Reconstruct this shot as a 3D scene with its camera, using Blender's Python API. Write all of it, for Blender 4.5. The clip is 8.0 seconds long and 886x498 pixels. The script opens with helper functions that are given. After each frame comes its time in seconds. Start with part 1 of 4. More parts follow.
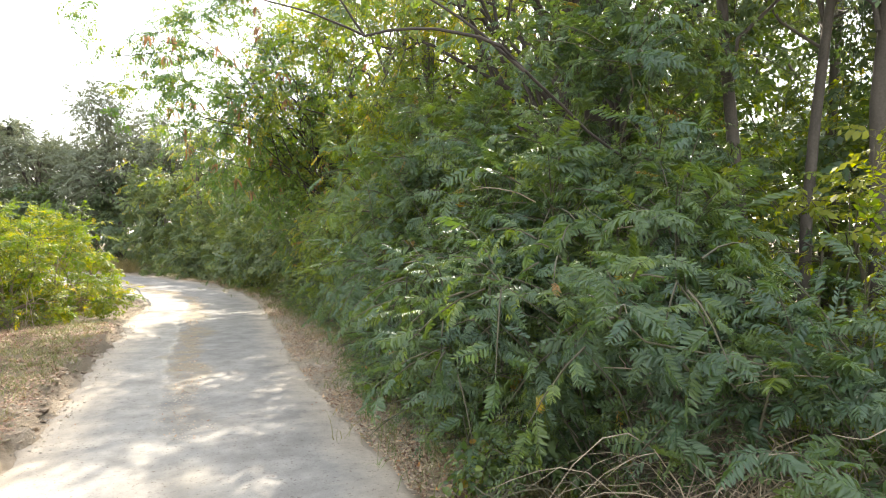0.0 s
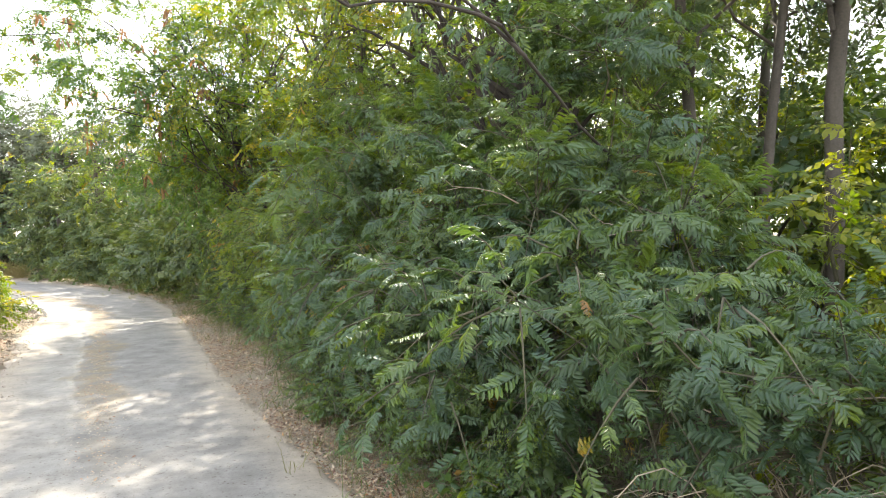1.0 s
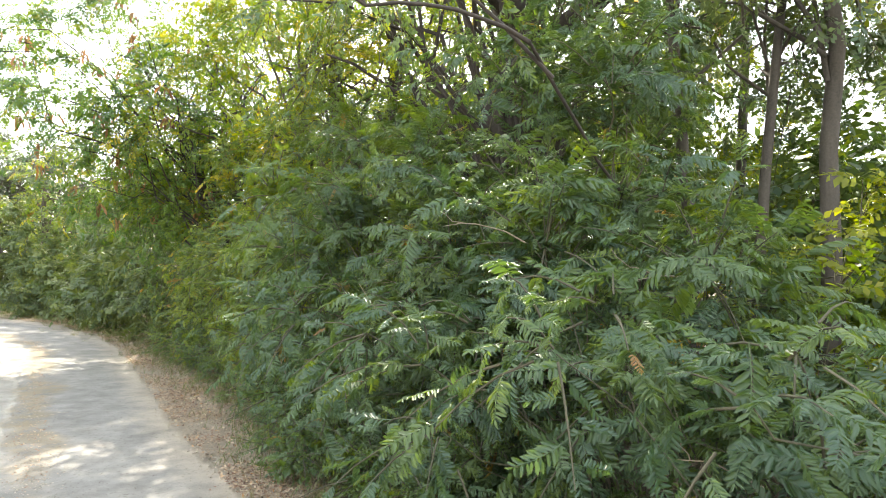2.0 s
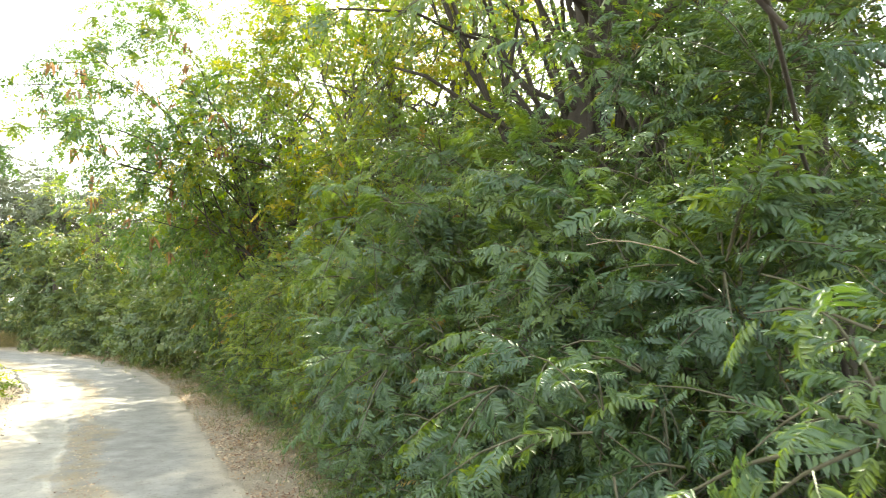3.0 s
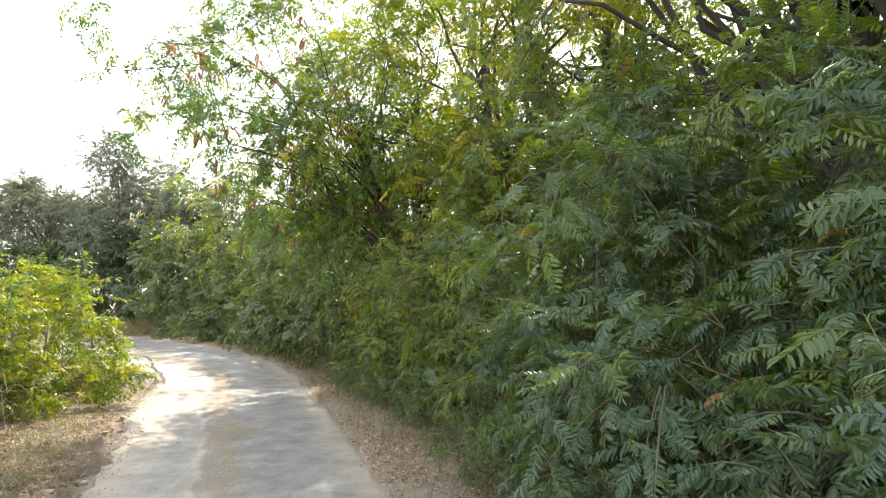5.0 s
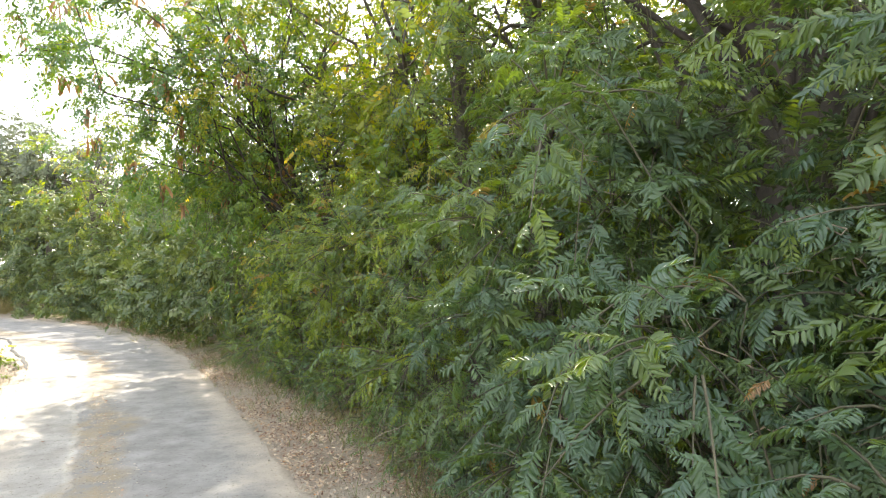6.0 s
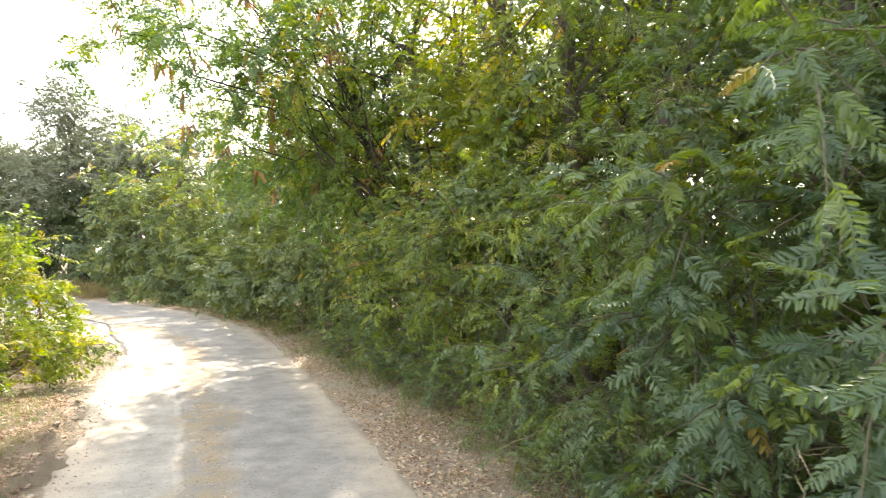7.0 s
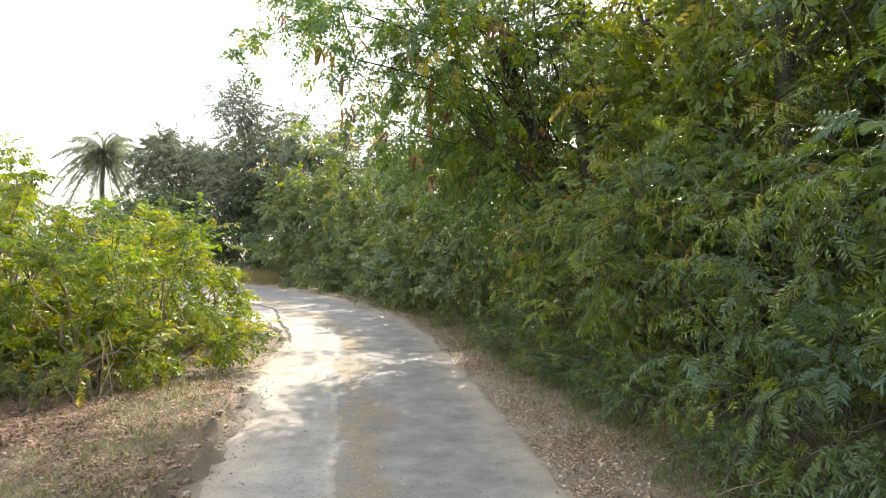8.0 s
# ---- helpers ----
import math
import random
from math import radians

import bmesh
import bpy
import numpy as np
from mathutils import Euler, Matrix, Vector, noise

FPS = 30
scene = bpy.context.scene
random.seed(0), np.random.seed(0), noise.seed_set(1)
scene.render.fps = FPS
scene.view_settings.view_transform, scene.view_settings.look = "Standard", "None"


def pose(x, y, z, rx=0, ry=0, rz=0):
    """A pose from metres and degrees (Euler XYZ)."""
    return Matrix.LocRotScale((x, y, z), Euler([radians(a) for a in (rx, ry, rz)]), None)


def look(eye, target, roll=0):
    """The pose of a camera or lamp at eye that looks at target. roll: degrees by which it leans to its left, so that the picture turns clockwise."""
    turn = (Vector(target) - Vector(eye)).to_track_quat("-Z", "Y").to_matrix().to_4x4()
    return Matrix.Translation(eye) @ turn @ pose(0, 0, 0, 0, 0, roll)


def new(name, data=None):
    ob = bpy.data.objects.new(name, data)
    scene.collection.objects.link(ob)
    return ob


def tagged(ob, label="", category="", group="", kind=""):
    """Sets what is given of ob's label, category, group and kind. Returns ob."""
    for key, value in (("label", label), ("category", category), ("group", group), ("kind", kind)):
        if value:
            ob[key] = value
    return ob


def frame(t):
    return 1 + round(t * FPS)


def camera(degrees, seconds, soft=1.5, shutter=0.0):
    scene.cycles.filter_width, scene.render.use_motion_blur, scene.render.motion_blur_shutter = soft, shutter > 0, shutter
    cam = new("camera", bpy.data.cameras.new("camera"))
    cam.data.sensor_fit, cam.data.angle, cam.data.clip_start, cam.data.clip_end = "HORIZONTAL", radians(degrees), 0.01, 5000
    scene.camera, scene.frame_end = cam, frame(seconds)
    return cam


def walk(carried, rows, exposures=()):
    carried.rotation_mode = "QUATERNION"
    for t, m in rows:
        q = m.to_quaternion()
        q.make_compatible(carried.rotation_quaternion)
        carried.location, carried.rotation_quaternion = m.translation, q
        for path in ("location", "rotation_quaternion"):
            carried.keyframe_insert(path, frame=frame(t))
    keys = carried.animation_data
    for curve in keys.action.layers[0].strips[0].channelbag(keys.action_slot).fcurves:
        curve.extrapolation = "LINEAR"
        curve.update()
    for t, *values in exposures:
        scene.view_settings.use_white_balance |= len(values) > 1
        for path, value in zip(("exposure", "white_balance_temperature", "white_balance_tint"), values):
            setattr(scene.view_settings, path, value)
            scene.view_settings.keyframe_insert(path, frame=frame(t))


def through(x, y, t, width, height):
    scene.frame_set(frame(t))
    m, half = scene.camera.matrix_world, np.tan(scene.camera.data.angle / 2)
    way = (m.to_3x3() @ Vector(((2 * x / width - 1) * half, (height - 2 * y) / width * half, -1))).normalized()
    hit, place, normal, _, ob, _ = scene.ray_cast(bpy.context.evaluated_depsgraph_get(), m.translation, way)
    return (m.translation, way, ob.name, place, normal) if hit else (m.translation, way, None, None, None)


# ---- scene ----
cam = camera(70.7, 8.0, soft=1.0, shutter=0.12)
PATH = [
    (0, (2.079, 0.655, 1.512), (2.511, 2.607, 1.479), 0.1),
    (0.5, (1.976, 1.002, 1.481), (2.443, 2.947, 1.515), 0.2),
    (1, (1.848, 1.162, 1.566), (2.543, 3.037, 1.521), -0.5),
    (1.5, (1.847, 1.35, 1.585), (2.678, 3.168, 1.648), -0.8),
    (1.7, (1.832, 1.43, 1.55), (2.664, 3.247, 1.64), 1.0),
    (2.8, (1.659, 2.176, 1.545), (2.418, 4.021, 1.683), 0.0),
    (3, (1.668, 2.365, 1.557), (2.364, 4.231, 1.747), 0.4),
    (3.5, (1.49, 2.546, 1.559), (1.878, 4.503, 1.702), 1.1),
    (4, (1.402, 2.88, 1.552), (1.734, 4.852, 1.592), -0.4),
    (4.2, (1.391, 3.006, 1.542), (1.74, 4.976, 1.565), -0.3),
    (5.3, (1.348, 3.717, 1.575), (1.805, 5.657, 1.74), -0.6),
    (5.5, (1.277, 3.825, 1.559), (1.908, 5.719, 1.688), -1.4),
    (6, (1.282, 4.167, 1.548), (1.999, 6.033, 1.6), -0.6),
    (6.5, (1.233, 4.507, 1.533), (1.95, 6.374, 1.525), 0.8),
    (7, (1.044, 4.777, 1.579), (1.556, 6.71, 1.585), -0.7),
    (7.5, (0.98, 5.178, 1.572), (1.093, 7.175, 1.601), -1.0),
    (8, (0.996, 5.507, 1.555), (1.034, 7.507, 1.539), -0.2),
]
walk(cam, [(t, look(eye, target, roll)) for t, eye, target, roll in PATH],
     exposures=[(0, 2.58, 7250, 10), (1.5, 2.8, 7050, 10), (3.0, 2.92, 7600, 0), (3.5, 2.75, 7500, 6), (4.0, 2.5, 7150, 10), (5.5, 2.48, 7150, 10), (6.0, 2.9, 7150, 10), (6.5, 2.92, 7250, 10), (7.0, 2.95, 7650, 11), (7.5, 2.75, 7400, 10), (8, 2.3, 7050, 10)])

# ---- world, sun, exposure ----
SUN_TO = Vector((0.2, 0.72, 0.67)).normalized()      # towards the sun: over the hedge, ahead of the walker
elev = math.asin(SUN_TO.z)
azim = math.atan2(SUN_TO.x, SUN_TO.y)
world = bpy.data.worlds.new("sky")
scene.world = world
world.use_nodes = True
wn = world.node_tree
sky = wn.nodes.new("ShaderNodeTexSky")
sky.sky_type = "NISHITA"
sky.sun_disc = False
sky.sun_elevation = elev
sky.sun_rotation = azim
sky.air_density, sky.dust_density, sky.ozone_density = 1.3, 1.2, 0.6
haze = wn.nodes.new("ShaderNodeHueSaturation")        # thin high cloud pales the sky
haze.inputs["Saturation"].default_value = 0.65
wn.links.new(sky.outputs[0], haze.inputs["Color"])
veil = wn.nodes.new("ShaderNodeMix")                  # an even white veil over the whole sky
veil.data_type = "RGBA"
veil.inputs[0].default_value = 0.68
veil.inputs[7].default_value = (2.55, 2.75, 3.1, 1)
wn.links.new(haze.outputs[0], veil.inputs[6])
wn.links.new(veil.outputs[2], wn.nodes["Background"].inputs[0])
wn.nodes["Background"].inputs[1].default_value = 0.15
lamp = bpy.data.lights.new("sun", "SUN")
lamp.energy, lamp.angle, lamp.color = 2.2, radians(0.6), (1.0, 0.95, 0.85)
sun = new("sun", lamp)
sun.matrix_world = Matrix.Translation((0, 0, 30)) @ SUN_TO.to_track_quat("Z", "Y").to_matrix().to_4x4()


# ---- materials ----
def material(name, rough=0.8):
    m = bpy.data.materials.new(name)
    m.use_nodes = True
    p = m.node_tree.nodes["Principled BSDF"]
    p.inputs["Roughness"].default_value = rough
    return m, m.node_tree, p


def ramp(nt, source, stops):
    r = nt.nodes.new("ShaderNodeValToRGB")
    els = r.color_ramp.elements
    while len(els) < len(stops):
        els.new(0.5)
    for e, (at, col) in zip(els, stops):
        e.position, e.color = at, (*col, 1)
    nt.links.new(source, r.inputs[0])
    return r.outputs[0]


def noise_of(nt, scale, detail=4, rough=0.55, coord="Object", stretch=None):
    tc = nt.nodes.new("ShaderNodeTexCoord")
    n = nt.nodes.new("ShaderNodeTexNoise")
    n.inputs["Scale"].default_value = scale
    n.inputs["Detail"].default_value = detail
    n.inputs["Roughness"].default_value = rough
    src = tc.outputs[coord]
    if stretch:
        mp = nt.nodes.new("ShaderNodeMapping")
        mp.inputs["Scale"].default_value = stretch
        nt.links.new(src, mp.inputs[0])
        src = mp.outputs[0]
    nt.links.new(src, n.inputs["Vector"])
    return n.outputs["Fac"]


def calc(nt, op, a, b=None, clamp=False):
    n = nt.nodes.new("ShaderNodeMath")
    n.operation, n.use_clamp = op, clamp
    for i, v in enumerate((a, b)):
        if v is None:
            continue
        if isinstance(v, (int, float)):
            n.inputs[i].default_value = v
        else:
            nt.links.new(v, n.inputs[i])
    return n.outputs[0]


def blend(nt, fac, a, b, mode="MIX"):
    n = nt.nodes.new("ShaderNodeMix")
    n.data_type, n.blend_type = "RGBA", mode
    for sock, v in ((n.inputs[0], fac), (n.inputs[6], a), (n.inputs[7], b)):
        if isinstance(v, (int, float)):
            sock.default_value = v
        elif isinstance(v, tuple):
            sock.default_value = (*v, 1)
        else:
            nt.links.new(v, sock)
    return n.outputs[2]


def bump(nt, p, height, strength=0.5, dist=0.02):
    b = nt.nodes.new("ShaderNodeBump")
    b.inputs["Strength"].default_value, b.inputs["Distance"].default_value = strength, dist
    nt.links.new(height, b.inputs["Height"])
    nt.links.new(b.outputs[0], p.inputs["Normal"])


def attribute(nt, name):
    a = nt.nodes.new("ShaderNodeAttribute")
    a.attribute_name = name
    return a.outputs["Fac"]


def leaf_material(name, stops, through_col, through=0.35, rough=0.45):
    """Leaves: colour by each leaf's own tint, a blotchy grain, and light that passes through the blade."""
    m, nt, p = material(name, rough)
    t = attribute(nt, "tint")
    grain = noise_of(nt, 9.0, 3)
    col = ramp(nt, calc(nt, "ADD", t, calc(nt, "MULTIPLY", calc(nt, "SUBTRACT", grain, 0.5), 0.25), True), stops)
    nt.links.new(col, p.inputs["Base Color"])
    p.inputs["Specular IOR Level"].default_value = 0.6
    tr = nt.nodes.new("ShaderNodeBsdfTranslucent")
    nt.links.new(blend(nt, 1.0, col, through_col, "MULTIPLY"), tr.inputs["Color"])
    mx = nt.nodes.new("ShaderNodeMixShader")
    mx.inputs[0].default_value = through
    nt.links.new(p.outputs[0], mx.inputs[1])
    nt.links.new(tr.outputs[0], mx.inputs[2])
    nt.links.new(mx.outputs[0], nt.nodes["Material Output"].inputs["Surface"])
    return m


GREENS = [(0.0, (0.047, 0.092, 0.062)), (0.3, (0.071, 0.122, 0.057)), (0.45, (0.076, 0.122, 0.04)), (0.62, (0.112, 0.165, 0.034)), (0.85, (0.175, 0.225, 0.018)), (0.94, (0.2, 0.16, 0.04)), (1.0, (0.2, 0.12, 0.055))]
LEAF = leaf_material("pinnate_leaf", GREENS, (2.9, 2.55, 0.33), 0.34, 0.4)
# haze of distance is mixed into these greyed leaf colours
FAR_LEAF = leaf_material("hazed_distant_leaf", [(0.0, (0.09, 0.107, 0.082)), (0.5, (0.118, 0.138, 0.09)), (1.0, (0.14, 0.16, 0.1))], (1.5, 1.5, 1.0), 0.15, 0.85)
# yellow glow of sun through the blades is put into these greens
SUN_LEAF = leaf_material("backlit_yellow_leaf", [(0.0, (0.035, 0.075, 0.024)), (0.45, (0.09, 0.13, 0.018)), (0.85, (0.165, 0.175, 0.01)), (1.0, (0.28, 0.22, 0.02))], (2.3, 2.4, 0.22), 0.45, 0.55)
POD_LEAF = leaf_material("glossy_green_leaf", [(0.0, (0.045, 0.1, 0.04)), (0.45, (0.085, 0.15, 0.028)), (0.85, (0.15, 0.19, 0.014)), (1.0, (0.26, 0.22, 0.02))], (2.3, 2.4, 0.22), 0.3, 0.5)
# darker, less translucent greens: the shade inside dense crowns is put into the colour
SHADE_LEAF = leaf_material("shaded_leaf", [(0.0, (0.045, 0.082, 0.05)), (0.5, (0.085, 0.125, 0.055)), (1.0, (0.15, 0.18, 0.04))], (1.9, 1.9, 0.5), 0.22, 0.55)
# fronds are paled in colour to stand for distance haze
PALM_LEAF = leaf_material("palm_leaf", [(0.0, (0.12, 0.14, 0.11)), (1.0, (0.24, 0.26, 0.19))], (1.6, 1.6, 1.0), 0.3, 0.5)
DEAD_LEAF = leaf_material("dead_leaf", [(0.0, (0.12, 0.06, 0.042)), (0.3, (0.27, 0.165, 0.11)), (0.65, (0.5, 0.39, 0.28)), (0.93, (0.64, 0.54, 0.41)), (1.0, (0.5, 0.24, 0.08))], (1.2, 0.9, 0.6), 0.2, 0.7)
GRASS = leaf_material("dry_grass", [(0.0, (0.11, 0.16, 0.045)), (0.45, (0.17, 0.165, 0.07)), (1.0, (0.29, 0.225, 0.12))], (1.6, 1.5, 0.8), 0.3, 0.6)


def bark(name, a, b):
    m, nt, p = material(name, 0.85)
    n = noise_of(nt, 6.0, 6, 0.65, stretch=(1, 1, 0.25))
    fine = noise_of(nt, 60.0, 3)
    nt.links.new(ramp(nt, calc(nt, "ADD", calc(nt, "MULTIPLY", n, 0.7), calc(nt, "MULTIPLY", fine, 0.3)), [(0.3, a), (0.7, b)]), p.inputs["Base Color"])
    bump(nt, p, n, 0.7, 0.02)
    return m


BARK = bark("grey_brown_bark", (0.04, 0.034, 0.028), (0.125, 0.105, 0.088))
OLD_BARK = bark("dark_old_bark", (0.02, 0.016, 0.013), (0.075, 0.06, 0.048))
TWIG = bark("twig_bark", (0.045, 0.045, 0.028), (0.12, 0.105, 0.065))
DRY_WOOD = bark("bleached_twig", (0.2, 0.155, 0.11), (0.44, 0.36, 0.26))
STEM = bark("tan_stem", (0.12, 0.09, 0.06), (0.3, 0.23, 0.16))
POD = leaf_material("brown_pod", [(0.0, (0.13, 0.075, 0.035)), (1.0, (0.34, 0.19, 0.075))], (1.3, 1.0, 0.6), 0.25, 0.6)


def earth_material():
    """Dry sandy earth with litter stains, browner away from the road."""
    m, nt, p = material("dry_earth", 0.95)
    big, mid, fine = noise_of(nt, 0.5, 5), noise_of(nt, 7.0, 8, 0.75), noise_of(nt, 60.0, 4, 0.75)
    col = ramp(nt, calc(nt, "ADD", calc(nt, "MULTIPLY", mid, 0.65), calc(nt, "MULTIPLY", fine, 0.35)), [(0.34, (0.09, 0.066, 0.05)), (0.48, (0.21, 0.162, 0.118)), (0.66, (0.36, 0.29, 0.22))])
    wide = ramp(nt, noise_of(nt, 0.13, 6, 0.6), [(0.35, (0.55, 0.52, 0.42)), (0.6, (1.0, 1.0, 1.0))])
    col = blend(nt, 1.0, col, wide, "MULTIPLY")
    near = attribute(nt, "sand")
    col = blend(nt, calc(nt, "MULTIPLY", near, ramp(nt, big, [(0.3, (0.4, 0.4, 0.4)), (0.65, (1, 1, 1))]), True), col, blend(nt, 0.55, blend(nt, 1.0, col, (1.35, 1.28, 1.2), "MULTIPLY"), (0.68, 0.58, 0.47)))
    nt.links.new(col, p.inputs["Base Color"])
    bump(nt, p, calc(nt, "ADD", mid, calc(nt, "MULTIPLY", fine, 0.7)), 1.0, 0.06)
    return m


def asphalt_material():
    """Worn dusty asphalt: grey wheel tracks, sandy edges and a gravelly middle strip (across: 0 left, 1 right)."""
    m, nt, p = material("worn_asphalt", 0.85)
    across = attribute(nt, "across")
    big, mid, fine = noise_of(nt, 0.7, 5), noise_of(nt, 3.2, 6, 0.65), noise_of(nt, 110.0, 3, 0.7)
    grey = ramp(nt, calc(nt, "ADD", calc(nt, "MULTIPLY", mid, 0.6), calc(nt, "MULTIPLY", fine, 0.4)), [(0.3, (0.165, 0.156, 0.147)), (0.5, (0.228, 0.218, 0.205)), (0.7, (0.3, 0.288, 0.27))])
    edge = calc(nt, "MULTIPLY", calc(nt, "ABSOLUTE", calc(nt, "SUBTRACT", across, 0.5)), 2.0)
    ragged = calc(nt, "ADD", edge, calc(nt, "MULTIPLY", calc(nt, "SUBTRACT", mid, 0.5), 0.5))
    sand = ramp(nt, ragged, [(0.6, (0, 0, 0)), (0.93, (1, 1, 1))])
    slab = ramp(nt, calc(nt, "ADD", across, calc(nt, "MULTIPLY", calc(nt, "SUBTRACT", big, 0.5), 0.03)), [(0.325, (1.22, 1.2, 1.16)), (0.335, (1.5, 1.46, 1.38)), (0.352, (1.4, 1.36, 1.3)), (0.36, (0.97, 0.97, 0.98))])
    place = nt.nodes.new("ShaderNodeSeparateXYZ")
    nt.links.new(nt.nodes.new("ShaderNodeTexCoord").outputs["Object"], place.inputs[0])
    along = ramp(nt, calc(nt, "MULTIPLY", place.outputs["Y"], 0.05), [(0.3, (0.25, 0.25, 0.25)), (0.45, (1, 1, 1))])    # slab tone and middle strip grow fainter below y 9
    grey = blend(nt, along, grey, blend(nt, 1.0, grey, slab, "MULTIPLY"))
    col = blend(nt, sand, grey, blend(nt, fine, (0.27, 0.225, 0.18), (0.46, 0.4, 0.325)))
    middle = calc(nt, "ABSOLUTE", calc(nt, "SUBTRACT", across, 0.43))
    worn = calc(nt, "ADD", middle, calc(nt, "MULTIPLY", calc(nt, "SUBTRACT", 0.55, big), 0.6))
    strip = calc(nt, "MULTIPLY", calc(nt, "MULTIPLY", ramp(nt, worn, [(0.04, (1, 1, 1)), (0.12, (0, 0, 0))]), ramp(nt, mid, [(0.37, (0, 0, 0)), (0.5, (1, 1, 1))])), ramp(nt, fine, [(0.38, (0.1, 0.1, 0.1)), (0.52, (1, 1, 1))]))
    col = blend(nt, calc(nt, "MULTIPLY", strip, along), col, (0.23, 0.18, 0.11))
    specks = ramp(nt, noise_of(nt, 45.0, 2), [(0.3, (0.55, 0.5, 0.45)), (0.38, (1, 1, 1))])
    stains = ramp(nt, noise_of(nt, 1.6, 6, 0.7), [(0.3, (0.78, 0.77, 0.76)), (0.55, (1, 1, 1)), (0.72, (1.14, 1.12, 1.08))])
    col = blend(nt, 1.0, blend(nt, 1.0, col, specks, "MULTIPLY"), stains, "MULTIPLY")
    nt.links.new(col, p.inputs["Base Color"])
    bump(nt, p, calc(nt, "ADD", calc(nt, "MULTIPLY", fine, 0.5), mid), 0.45, 0.015)
    return m


EARTH, ASPHALT = earth_material(), asphalt_material()


# ---- mesh builders ----
def mesh_of(name, verts, quads, mat, floats=None, smooth=False):
    """A mesh from an array of places and an array of quads; floats: values by vertex."""
    verts, quads = np.asarray(verts, np.float32).reshape(-1, 3), np.asarray(quads, np.int32).reshape(-1, 4)
    me = bpy.data.meshes.new(name)
    me.vertices.add(len(verts))
    me.vertices.foreach_set("co", verts.ravel())
    me.loops.add(quads.size)
    me.loops.foreach_set("vertex_index", quads.ravel())
    me.polygons.add(len(quads))
    me.polygons.foreach_set("loop_start", np.arange(0, quads.size, 4, dtype=np.int32))
    me.polygons.foreach_set("loop_total", np.full(len(quads), 4, np.int32))
    if smooth:
        me.polygons.foreach_set("use_smooth", np.ones(len(quads), bool))
    for key, values in (floats or {}).items():
        me.attributes.new(key, "FLOAT", "POINT").data.foreach_set("value", np.asarray(values, np.float32).ravel())
    me.update(calc_edges=True)
    me.validate()
    me.materials.append(mat)
    return me


def part(name, me, parent, label="", kind=""):
    ob = new(name, me)
    ob.parent = parent
    return tagged(ob, label, kind=kind)


def thing(name, x, y, z, label, category, group=""):
    ob = new(name)
    ob.empty_display_size = 0.2
    ob.location = (x, y, z)
    return tagged(ob, label, category, group)


def unit(v):
    return v / np.maximum(np.linalg.norm(v, axis=-1, keepdims=True), 1e-9)


def tubes(lines, radii, sides=5):
    """Tubes round N lines of K points (N, K, 3) with radii (N, K): places and quads."""
    lines, radii = np.asarray(lines, float), np.asarray(radii, float)
    n, k, _ = lines.shape
    tan = unit(np.gradient(lines, axis=1))
    ref = np.where(np.abs(tan[..., 2:]) > 0.9, np.array([1.0, 0, 0]), np.array([0, 0, 1.0]))
    u = unit(np.cross(tan, ref))
    w = np.cross(tan, u)
    a = np.arange(sides) * 2 * np.pi / sides
    ring = u[:, :, None] * np.cos(a)[:, None] + w[:, :, None] * np.sin(a)[:, None]
    verts = lines[:, :, None] + ring * radii[:, :, None, None]
    i = (np.arange(n)[:, None, None] * k + np.arange(k - 1)[:, None]) * sides + np.arange(sides)
    j = (np.arange(n)[:, None, None] * k + np.arange(k - 1)[:, None]) * sides + (np.arange(sides) + 1) % sides
    return verts.reshape(-1, 3), np.stack([i, j, j + sides, i + sides], -1).reshape(-1, 4)


shape_rng = np.random.default_rng(3)


